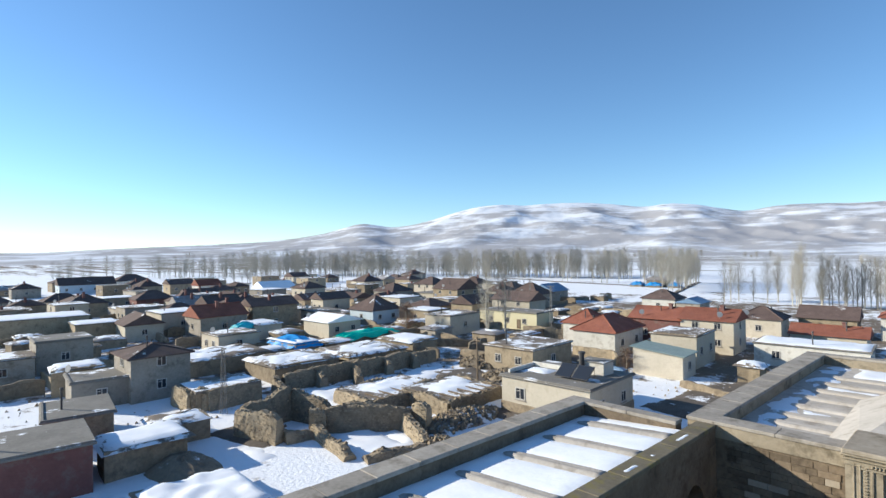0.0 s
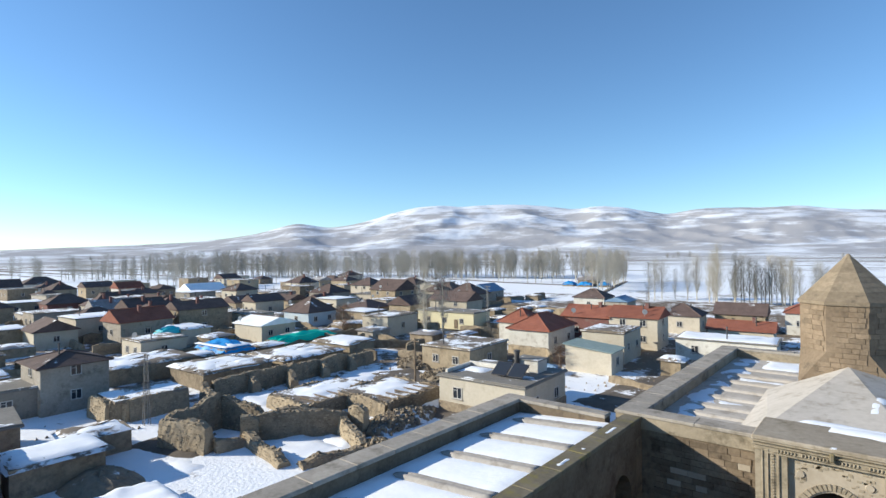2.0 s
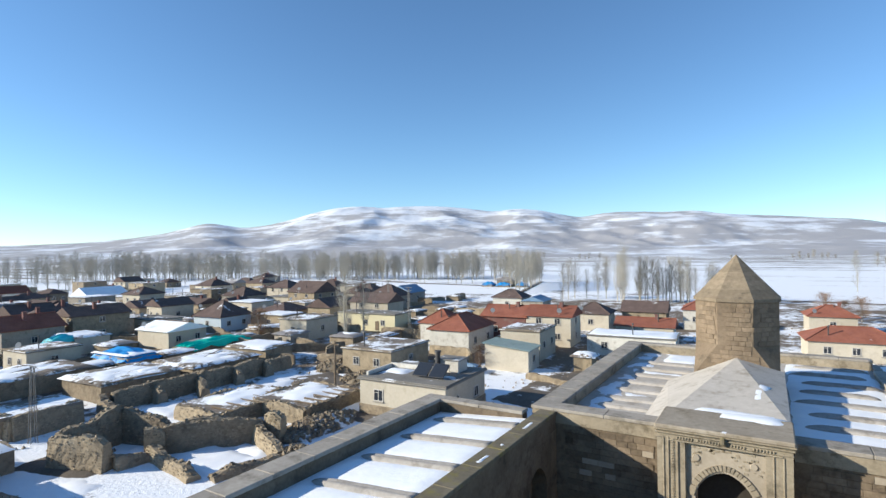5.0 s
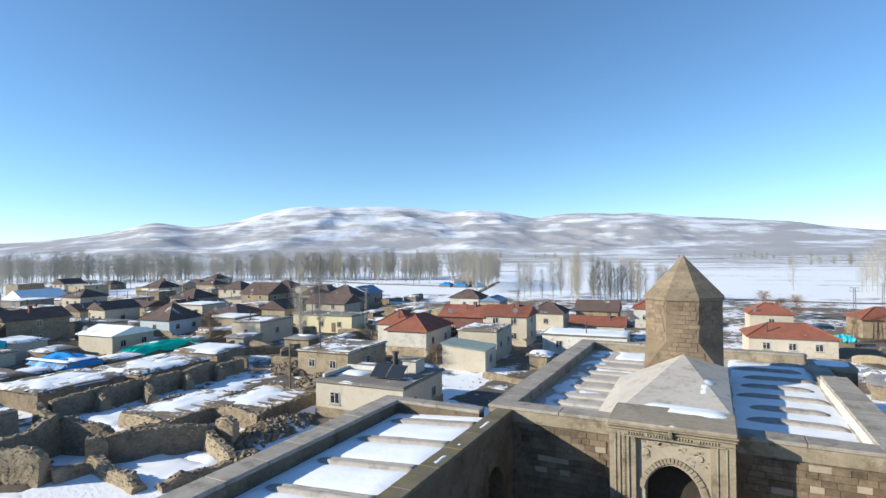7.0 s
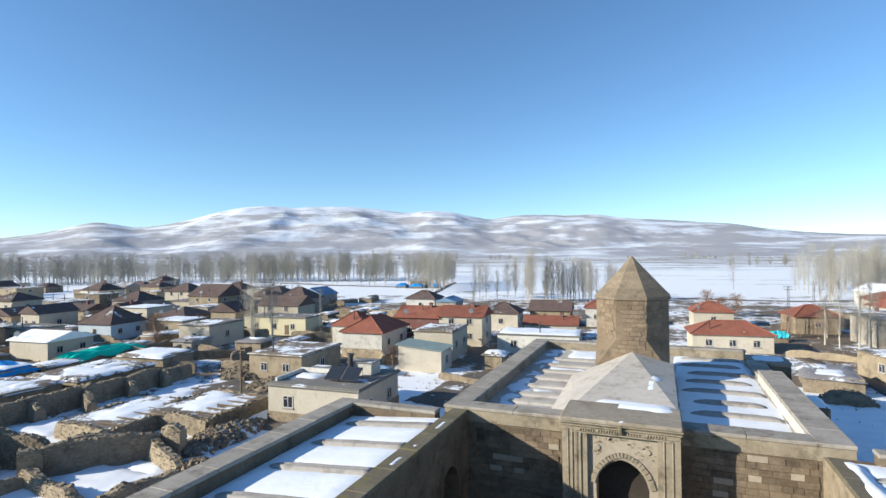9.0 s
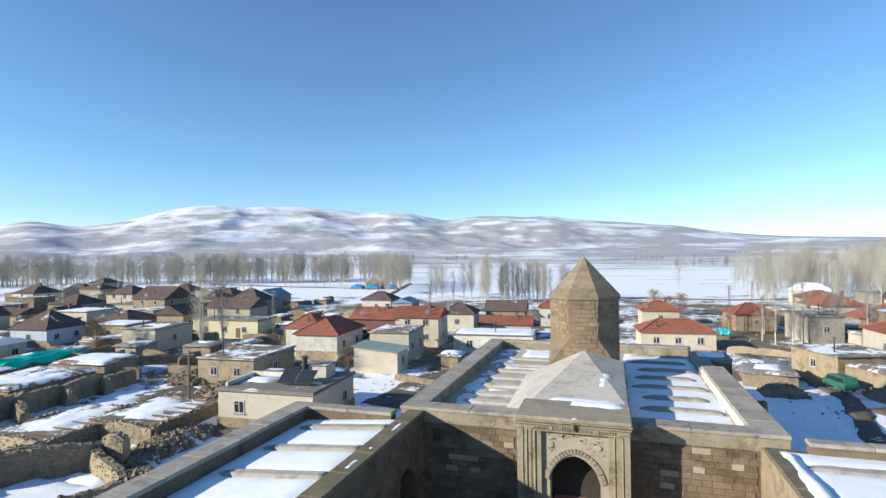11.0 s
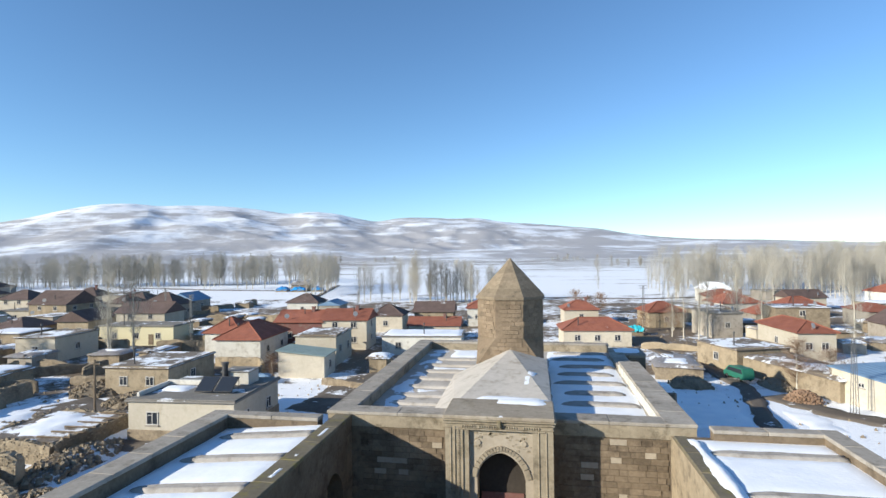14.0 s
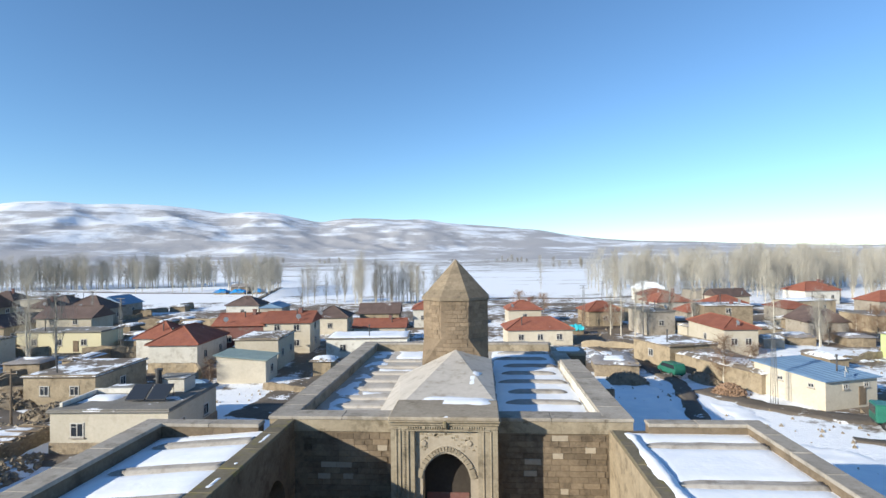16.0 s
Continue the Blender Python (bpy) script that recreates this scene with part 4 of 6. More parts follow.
barn_white = house(36.1, 58.9, 7.4, 9.0, 20, 3.0, "mono", "render", "blue_sheet", nf=0, ns=0, left=True, doors=1, rise=0.06)
for wx, wy, wt in ((-4.6, 0, 0), (-1.6, 0, 0), (-7.4, 1.6, -90), (-7.4, 5.4, -90)):
    window(barn_white, wx, wy, 2.3, wt, 0.75, 0.55)
house(33.0, 65.6, 6.0, 14.5, 20, 2.5, "flat", "adobe", "earth_roof", nf=0, ns=0, left=True, name="barn")
house(15.5, 74.0, 5.5, 8.5, -6, 1.9, "flat", "rubble", "grey_sheet", nf=0, ns=0, left=True, name="barn")
house(65.5, 80.0, 8.0, 9.0, 18, 3.6, "flat", "green_render", "snow", nf=2, ns=1, left=True)
# the shaded quarter
house(-46.3, -3.0, 7.0, 10.8, -3, 3.4, "flat", "red_render", "concrete_roof", nf=0, ns=0)
house(-46.9, 8.8, 4.6, 6.1, 0, 2.2, "flat", "rubble", "snow", nf=0, ns=0, name="shed")
house(-52.0, 13.3, 3.4, 4.6, -4, 1.9, "flat", "rubble", "earth_roof", nf=0, ns=0, name="shed")
house(-56.5, 6.0, 7.4, 5.2, -6, 2.8, "flat", "rubble", "concrete_roof", nf=0, ns=1)
house(-70.8, 10.1, 6.4, 5.7, -3, 2.9, "flat", "grey_render", "concrete_roof", nf=0, ns=1)
house(-69.5, 15.6, 7.0, 6.6, 2, 5.1, "hip", "grey_render", "old_tile", nf=1, ns=1, rise=0.3)
house(-79.5, 9.5, 4.5, 5.2, -4, 3.2, "flat", "adobe", "snow", nf=0, ns=0, name="shed")
house(-95.8, 9.5, 8.0, 7.0, 0, 4.6, "flat", "grey_render", "concrete_roof", nf=1, ns=1)
house(-91.8, 2.0, 7.0, 7.0, 0, 3.2, "flat", "grey_render", "earth_roof", nf=0, ns=1)
house(-138.0, 7.0, 12.0, 16.0, -2, 4.2, "flat", "adobe", "snow", nf=1, ns=0)
house(-128.0, 19.0, 8.0, 8.0, 0, 3.2, "flat", "adobe", "snow", nf=0, ns=0)
house(-120.0, 26.0, 8.0, 7.0, 0, 3.2, "gable", "render", "old_tile", nf=0, ns=1)
house(-124.0, 33.7, 9.2, 9.0, 4, 4.5, "flat", "render", "snow", nf=1, ns=1)
house(-113.0, 38.0, 8.0, 10.0, 4, 4.2, "gable", "grey_render", "tile", nf=1, ns=1, chimney=1)
house(-92.7, 34.1, 6.8, 7.5, 4, 3.0, "flat", "render", "earth_roof", nf=2, ns=1)
house(-78.0, 24.5, 8.5, 12.0, 2, 2.3, "flat", "rubble", "earth_roof", nf=0, ns=0, name="barn")
house(-93.3, 56.0, 9.0, 8.0, 4, 3.2, "gable", "render", "snow", nf=0, ns=2, rise=0.3)
house(-66.0, 31.5, 9.0, 10.0, 2, 2.2, "flat", "rubble", "earth_roof", nf=0, ns=0, name="barn")
house(-66.0, 43.0, 9.0, 11.0, 2, 2.0, "flat", "rubble", "earth_roof", nf=0, ns=0, name="barn")
house(-67.0, 55.5, 8.0, 6.0, 4, 2.4, "flat", "adobe", "snow", nf=0, ns=0, name="barn")
house(-103.0, 45.0, 7.0, 6.0, 4, 3.0, "flat", "render", "snow", nf=0, ns=0, name="shed")
house(-154.0, 84.0, 8.0, 7.5, 4, 6.0, "hip", "render", "old_tile", nf=2, ns=1, rise=0.5)
house(-104.0, 74.5, 9.0, 8.5, 4, 3.2, "hip", "blue_render", "old_tile", nf=1, ns=2, rise=0.75)
house(-116.9, 93.0, 9.0, 8.0, 4, 4.2, "flat", "render", "snow", nf=2, ns=1)
house(-142.0, 110.0, 10.0, 9.0, 4, 4.0, "hip", "grey_render", "old_tile", nf=1, ns=2)
house(-145.3, 131.0, 10.0, 9.0, 4, 5.2, "hip", "render", "old_tile", nf=2, ns=1)
house(-77.5, 100.5, 11.0, 7.0, 4, 5.2, "gable", "render", "old_tile", nf=2, ns=0)
house(-94.2, 83.3, 8.5, 7.0, 4, 3.0, "flat", "adobe", "snow", nf=1, ns=1)
house(-187.0, 43.8, 9.0, 11.0, 0, 3.3, "hip", "red_render", "old_tile", nf=1, ns=1)
house(-201.0, 92.0, 10.0, 14.0, 4, 3.4, "gable", "render", "snow", nf=1, ns=1, far=True)
house(-292.0, 37.5, 12.0, 22.0, 0, 4.2, "gable", "blue_render", "old_tile", nf=1, ns=4, far=True)
house(-309.0, 63.0, 12.0, 16.0, 0, 4.4, "hip", "white_render", "old_tile", nf=1, ns=3, far=True)
house(-230.0, 77.0, 9.0, 9.0, 0, 4.4, "gable", "white_render", "tile", nf=1, ns=1, far=True)
house(-114.0, 140.0, 9.0, 9.0, 4, 4.0, "hip", "grey_render", "old_tile", nf=1, ns=2)
house(-96.0, 128.0, 10.0, 9.0, 4, 4.0, "hip", "grey_render", "old_tile", nf=1, ns=2, rise=0.7)
house(-103.0, 146.0, 8.0, 10.0, 4, 3.6, "gable", "grey_render", "blue_sheet", nf=1, ns=1)
house(-122.0, 62.0, 7.0, 9.0, 4, 3.0, "flat", "grey_render", "earth_roof", nf=0, ns=1)
house(-132.0, 62.0, 7.0, 8.0, 4, 3.2, "hip", "grey_render", "teal_roof", nf=0, ns=1)
house(-142.0, 50.0, 8.0, 9.0, 4, 4.0, "gable", "red_render", "old_tile", nf=1, ns=1, chimney=1)

# further rows of the village, thinning out towards the fields
rv = random.Random(11)
WALL_PICK = ["grey_render", "grey_render", "render", "adobe", "adobe", "rubble"]
ROOF_PICK = [("hip", "old_tile"), ("hip", "old_tile"), ("flat", "earth_roof"), ("gable", "old_tile"), ("flat", "concrete_roof"), ("flat", "snow"), ("gable", "grey_sheet"), ("flat", "earth_roof"), ("hip", "old_tile")]


def infill(n, a0, a1, r0, r1, gap=2.0, red=0.0):
    made = tries = 0
    while made < n and tries < n * 30:
        tries += 1
        a, r = radians(rv.uniform(a0, a1)), math.sqrt(rv.uniform(r0 * r0, r1 * r1))
        x, y = -r * math.sin(a), r * math.cos(a)
        w, d = rv.uniform(6.5, 11.5), rv.uniform(6.5, 11)
        if any((x - fx) ** 2 + (y - fy) ** 2 < (fr + math.hypot(w, d) / 2 * 0.8 + gap) ** 2 for fx, fy, fr in FOOT):
            continue
        kind, top = ("hip", "tile") if rv.random() < red else rv.choice(ROOF_PICK)
        h = rv.choice((2.8, 3.2, 3.4, 4.0, 4.4, 5.4)) if r > 120 else rv.uniform(2.4, 3.2)
        house(x + w / 2, y - d / 2, w, d, rv.uniform(-3, 8), h, kind, rv.choice(WALL_PICK), top, nf=rv.randint(1, 2), ns=rv.randint(1, 2), chimney=rv.randint(0, 1), rise=rv.uniform(0.4, 0.65), far=True)
        made += 1


infill(34, 52, 88, 130, 215, 0.6)
infill(34, 50, 90, 215, 330, 1.0)
infill(18, 38, 52, 125, 230, 0.6, 0.05)
infill(10, -36, -16, 120, 230, 3.0, 0.3)


# sheds, lean-tos and crumbling walls between the houses
def clutter(n, a0, a1, r0, r1):
    made = tries = 0
    while made < n and tries < n * 40:
        tries += 1
        a, r = radians(rv.uniform(a0, a1)), math.sqrt(rv.uniform(r0 * r0, r1 * r1))
        x, y = -r * math.sin(a), r * math.cos(a)
        w, d = rv.uniform(2.5, 5.0), rv.uniform(2.5, 6.0)
        if any((x - fx) ** 2 + (y - fy) ** 2 < (fr * 0.85 + 2.4) ** 2 for fx, fy, fr in FOOT):
            continue
        house(x + w / 2, y - d / 2, w, d, rv.uniform(-6, 10), rv.uniform(1.6, 2.3), "flat", rv.choice(("rubble", "adobe", "rubble", "grey_render")), rv.choice(("earth_roof", "earth_roof", "grey_sheet", "snow", "blue_sheet")), nf=0, ns=0, name="shed", far=True)
        made += 1


clutter(20, 50, 86, 84, 150)
clutter(6, 34, 50, 96, 135)
clutter(7, 24, 34, 92, 120)
clutter(12, 28, 44, 120, 190)
clutter(10, 44, 56, 130, 200)
clutter(8, -34, -16, 95, 140)
rv2 = random.Random(77)
STOVE = [o for o in bpy.data.objects if o.name.startswith("house") and o.parent is None]
for o in STOVE:
    walls = next(c for c in o.children if c.name.startswith("wall"))
    w, d, h = -min(v.co.x for v in walls.data.vertices), max(v.co.y for v in walls.data.vertices), max(v.co.z for v in walls.data.vertices)
    if rv2.random() < 0.6:
        bm = bmesh.new()
        x, y = -w * rv2.uniform(0.2, 0.8), d * rv2.uniform(0.15, 0.4)
        tube(bm, (x, y, h), (x, y, h + 2.0), 0.09, 0.09, 8)
        tube(bm, (x, y, h + 2.0), (x, y, h + 2.2), 0.16, 0.12, 8)
        part("stovepipe", bm, "iron", o, "thin dark metal stovepipe")
    if rv2.random() < 0.3:
        bm = bmesh.new()
        x = -w * rv2.uniform(0.1, 0.9)
        tube(bm, (x, 0.3, h + 0.2), (x, 0.3, h + 0.9), 0.03, 0.03, 6)
        tube(bm, (x, 0.28, h + 1.0), (x + 0.1, 0.12, h + 1.06), 0.12, 0.45, 14)
        part("satellite_dish", bm, "frame", o, "pale satellite dish")

# ---------- things on the white house ----------
def on_white(x, y, z, rz=0):
    return white_house.matrix_basis @ pose(x, y, z, 0, 0, rz)


def solar_heater(m):
    e = thing("solar_water_heater", "pair of tilted dark solar water panels on a roof", "solar panel")
    for k in (0, 1):
        bm = boxed(-0.9, 0.9, -1.0, 1.0, -0.04, 0.04, bevel=0.01)
        p = part("panel", bm, "iron", e)
        p.matrix_local = pose(k * 1.95, 0, 0.75, 33, 0, 0)
        g = part("glass_cover", boxed(-0.84, 0.84, -0.94, 0.94, 0.042, 0.05), "glass", p)
        for dx in (-0.8, 0.8):
            bm = bmesh.new()
            tube(bm, (k * 1.95 + dx, 0.82, 0), (k * 1.95 + dx, 0.82, 1.28), 0.03, 0.03)
            part("leg", bm, "iron", e)
    e.matrix_world = m


solar_heater(on_white(-4.4, 3.2, 3.8))
e = thing("roof_hut", "small whitewashed roof hut with a steel chimney pipe", "hut")
part("wall", boxed(-1.4, 1.4, -1.1, 1.1, 0, 1.3), "white_render", e)
part("roof", boxed(-1.55, 1.55, -1.25, 1.25, 1.3, 1.42, bevel=0.03), "concrete_roof", e)
bm = bmesh.new()
tube(bm, (-1.0, -1.3, 0), (-1.0, -1.3, 2.1), 0.28, 0.28, 12)
tube(bm, (-1.0, -1.3, 2.1), (-1.0, -1.3, 2.35), 0.36, 0.36, 12)
part("chimney_pipe", bm, "iron", e)
e.matrix_world = on_white(-3.0, 7.0, 3.8)
e = thing("roof_kerb", "low whitewashed kerbs round a roof corner with snow", "kerb")
part("kerb", boxed(-10.3, -6.4, 5.6, 5.9, 0, 0.5, bevel=0.03), "white_render", e)
part("kerb", boxed(-10.3, -10.0, 1.0, 5.6, 0, 0.4, bevel=0.03), "white_render", e)
s = part("snow_cover", ragged_sheet(3.4, 2.6, 0.15, 81, 0.5, 0.4), "snow", e)
s.location = (-9.9, 2.8, 0)
s = part("snow_cover", ragged_sheet(2.6, 2.0, 0.12, 82, 0.5, 0.5), "snow", e)
s.location = (-1.0 - 2.0, 3.0, 0)
e.matrix_world = on_white(0, 0, 3.8)


# ---------- ruins, walls, heaps ----------
def ruin_wall(parent, p, q, h0, h1, thick=0.7, seed=1, mat="rubble", step=0.3, rag=0.3, faced=False):
    """A broken wall of rubble from p to q, its faces bulging and its top slumped, with stones standing proud of both faces."""
    rnd = random.Random(seed)
    p, q = Vector((*p, 0)), Vector((*q, 0))
    length = (q - p).length
    n = max(4, int(length / step))
    u = (q - p).normalized()
    side = Vector((-u.y, u.x, 0))
    bm = bmesh.new()
    levels = 7

    def crest(d):
        k = d / length
        worn = 0.35 * max(0.0, 1 - min(d, length - d) / 0.6)
        return max(0.25, 0.92 * (h0 + (h1 - h0) * k) * (1 - 0.4 * worn) + rag * (1.5 * noise.noise(Vector((d * 0.33, seed * 1.7, 0))) + 0.6 * noise.noise(Vector((d * 1.1, seed * 2.3, 5)))))

    def half(d, z, top, s_):
        return thick / 2 * (1.18 - 0.36 * max(0, z) / max(top, 0.5)) + 0.1 * noise.noise(Vector((d * 0.8, z * 0.9, seed + 9 * s_))) + 0.05 * noise.noise(Vector((d * 2.6, z * 2.6, seed + 9 * s_)))

    def bend(d):
        return side * noise.noise(Vector((d * 0.25, seed, 0))) * 0.25

    rings = []
    for i in range(n + 1):
        d = length * i / n
        top = crest(d) + rnd.uniform(-0.04, 0.04)
        c = p + u * d + bend(d)
        rings.append([bm.verts.new(c + side * s_ * half(d, z, top, s_) * (0.8 if j == levels else 1) + Vector((0, 0, z))) for s_ in (-1, 1)
                      for j, z in ((j, -0.3 + (top + 0.3) * j / levels) for j in range(levels + 1))])
    m = levels + 1
    for a, b in zip(rings, rings[1:]):
        for j in range(levels):
            bm.faces.new((a[j], b[j], b[j + 1], a[j + 1]))
            bm.faces.new((a[m + j + 1], b[m + j + 1], b[m + j], a[m + j]))
        bm.faces.new((a[levels], b[levels], b[m + levels], a[m + levels]))
    for r, flip in ((rings[0], False), (rings[-1], True)):
        for j in range(levels):
            f = (r[j], r[j + 1], r[m + j + 1], r[m + j])
            bm.faces.new(f if not flip else f[::-1])
    bmesh.ops.recalc_face_normals(bm, faces=bm.faces[:])
    wall = part("broken_wall", bm, mat, parent)
    if faced:
        verts, faces = [], []
        for s_ in (-1, 1):
            z = 0.1
            while z < max(h0, h1) + 0.4:
                d = rnd.uniform(0, 0.2)
                while d < length:
                    w, h = rnd.uniform(0.15, 0.38), rnd.uniform(0.1, 0.19)
                    top = crest(d)
                    if z < top - 0.06 and rnd.random() < 0.55:
                        c = p + u * d + bend(d) + side * s_ * half(d, z, top, s_) + Vector((0, 0, z + rnd.uniform(-0.04, 0.04)))
                        o = rnd.uniform(0.01, 0.05)
                        b = len(verts)
                        for e_, l in ((-0.1, 1.0), (o, 0.75)):
                            for x_, z_ in ((-1, -1), (1, -1), (1, 1), (-1, 1)):
                                verts.append(c + u * x_ * w / 2 * l * rnd.uniform(0.8, 1.1) + side * s_ * e_ + Vector((0, 0, z_ * h / 2 * l * rnd.uniform(0.75, 1.1))))
                        faces += [tuple(b + i for i in f) for f in ((4, 5, 6, 7), (0, 1, 5, 4), (1, 2, 6, 5), (2, 3, 7, 6), (3, 0, 4, 7))]
                    d += w + 0.04
                z += 0.21
        # loose stones along the crest
        d = 0.1
        while d < length:
            w = rnd.uniform(0.18, 0.42)
            c = p + u * d + bend(d) + side * rnd.uniform(-0.25, 0.25) * thick + Vector((0, 0, crest(d)))
            rot = Euler((rnd.uniform(-0.5, 0.5), rnd.uniform(-0.5, 0.5), rnd.uniform(0, 3))).to_matrix()
            b = len(verts)
            for v in ((-1, -.7, -.5), (1, -.8, -.6), (.9, .8, -.5), (-.9, .7, -.6), (-.8, -.6, .5), (.8, -.7, .6), (.7, .6, .5), (-.8, .7, .6)):
                verts.append(c + rot @ (Vector(v) * w / 2))
            faces += [tuple(b + i for i in f) for f in ((4, 5, 6, 7), (0, 1, 5, 4), (1, 2, 6, 5), (2, 3, 7, 6), (3, 0, 4, 7))]
            d += w * rnd.uniform(0.7, 2.2)
        me = bpy.data.meshes.new("stone_facing")
        me.from_pydata(verts, [], faces)
        me.materials.append(M["field_stone"])
        o = new("stone_facing", me)
        o.parent = wall
        tagged(o, "rough field stones", kind="stuff")
    return wall


def heap(name, label, category, x, y, rx, ry, h, n, size, mat, seed, snow=0.0):
    """A mound with loose stones on it."""
    rnd = random.Random(seed)
    e = thing(name, label, category, x, y, 0)
    bm = bmesh.new()
    rows = []
    for j in range(7):
        r = j / 6
        rows.append([bm.verts.new((rx * r * math.cos(a) * (1 + 0.2 * noise.noise(Vector((math.cos(a) * 2, math.sin(a) * 2, seed)))), ry * r * math.sin(a) * (1 + 0.2 * noise.noise(Vector((math.cos(a) * 2, math.sin(a) * 2, seed + 5)))),
                                   h * (1 - r * r) * (0.85 + 0.3 * rnd.random()) - 0.12)) for a in (2 * math.pi * i / 20 for i in range(20))] if j else [bm.verts.new((0, 0, h))] * 20)
    for j in range(6):
        for i in range(20):
            a, b, c, d = rows[j][i], rows[j + 1][i], rows[j + 1][(i + 1) % 20], rows[j][(i + 1) % 20]
            bm.faces.new((a, b, c) if a is d else (a, b, c, d))
    part("mound", bm, mat, e)
    verts, faces = [], []
    for k in range(n):
        a, r = rnd.uniform(0, 2 * math.pi), math.sqrt(rnd.random())
        c = Vector((rx * r * math.cos(a), ry * r * math.sin(a), h * (1 - r * r) * 0.92))
        s_ = size * rnd.uniform(0.4, 1.2)
        rot = Euler((rnd.uniform(0, 3), rnd.uniform(0, 3), rnd.uniform(0, 3))).to_matrix()
        b = len(verts)
        for q in ((-1, -.7, -.5), (1, -.8, -.6), (.9, .8, -.5), (-.9, .7, -.6), (-.8, -.6, .5), (.8, -.7, .6), (.7, .6, .5), (-.8, .7, .6)):
            verts.append(c + rot @ (Vector(q) * s_ / 2 * rnd.uniform(0.8, 1.2)))
        faces += [tuple(b + i for i in f) for f in ((3, 2, 1, 0), (4, 5, 6, 7), (0, 1, 5, 4), (1, 2, 6, 5), (2, 3, 7, 6), (3, 0, 4, 7))]
    if n:
        me = bpy.data.meshes.new("stone_litter")
        me.from_pydata(verts, [], faces)
        me.materials.append(M["rubble" if mat != "brush" else "brush"])
        o = new("stone_litter", me)
        o.parent = e
        tagged(o, "loose stones", kind="stuff")
    return e


def snow_drift(x0, x1, y0, y1, z, thick, seed, turn=0.0, ragged=0.9, label="drift of trodden snow on the ground"):
    ob = part("snow_patch", ragged_sheet(x1 - x0, y1 - y0, thick * 0.6 + 0.12, seed, 0.7, ragged, 0.12), "snow")
    ob.matrix_world = pose(x0, y0, z - 0.13, 0, 0, turn)
    return tagged(ob, label, "snow", kind="stuff")


# roofless house with a snowy room in front
e = thing("ruined_house", "roofless ruined rubble house with snow inside its walls", "ruin")
# sunlit walls get the paler adobe, shaded ones rubble: light put into colour
for k, (p, q, a, b, m) in enumerate((((-45.2, 26.6), (-40.0, 33.0), 2.6, 2.3, "rubble"), ((-40.4, 32.6), (-35.0, 30.6), 2.2, 0.9, "adobe"), ((-44.9, 25.4), (-37.4, 24.3), 1.3, 0.6, "adobe"), ((-36.2, 25.0), (-34.9, 30.2), 0.5, 0.6, "rubble"),
                                     ((-40.0, 33.4), (-38.2, 33.8), 2.9, 2.4, "adobe"), ((-46.4, 29.4), (-43.6, 32.6), 2.1, 1.6, "adobe"))):
    ruin_wall(e, p, q, a, b, 1.0, 500 + k, m, faced=True)
snow_drift(-44.0, -35.4, 25.0, 30.6, -0.03, 0.25, 90, ragged=0.7)
snow_drift(-41.5, -36.5, 29.4, 32.6, -0.03, 0.2, 91, ragged=0.8)
e = thing("ruined_barn", "ruined stone barn with a lit gable and dark broken back wall", "ruin")
# lit gable and stub in paler adobe, the shaded walls in darker rubble
for k, (p, q, a, b, m) in enumerate((((-50.2, 20.2), (-45.2, 22.0), 2.9, 2.7, "adobe"), ((-45.0, 22.4), (-44.6, 25.0), 1.3, 0.8, "rubble"), ((-50.2, 20.6), (-51.4, 26.4), 2.8, 3.6, "rubble"), ((-51.2, 26.4), (-46.4, 27.8), 3.6, 2.3, "rubble"),
                                     ((-45.6, 25.2), (-44.6, 26.4), 2.9, 2.2, "adobe"))):
    ruin_wall(e, p, q, a, b, 1.0, 520 + k, m, faced=True)
snow_drift(-48.4, -44.6, 22.2, 26.2, -0.03, 0.25, 92, ragged=0.6)
e = thing("ruined_yard_wall", "long broken rubble wall with lit cross stubs", "wall")
for k, (p, q, a, b) in enumerate((((-62.6, 31.0), (-61.8, 41.0), 2.2, 2.5), ((-61.8, 41.0), (-62.0, 56.0), 2.4, 2.2), ((-63.5, 30.4), (-58.6, 29.0), 2.4, 1.4), ((-63.2, 36.0), (-59.8, 35.2), 2.0, 1.6),
                                  ((-63.0, 41.5), (-57.4, 39.0), 2.5, 1.5), ((-62.2, 46.5), (-59.4, 45.4), 2.2, 1.7), ((-62.0, 51.5), (-60.0, 50.8), 2.0, 1.6))):
    ruin_wall(e, p, q, a, b, 1.0, 540 + k, faced=True)
snow_drift(-61.0, -53.5, 31.0, 39.0, -0.03, 0.2, 93, ragged=1.6)
snow_drift(-60.5, -52.5, 40.0, 55.0, -0.03, 0.2, 94, ragged=2.0)
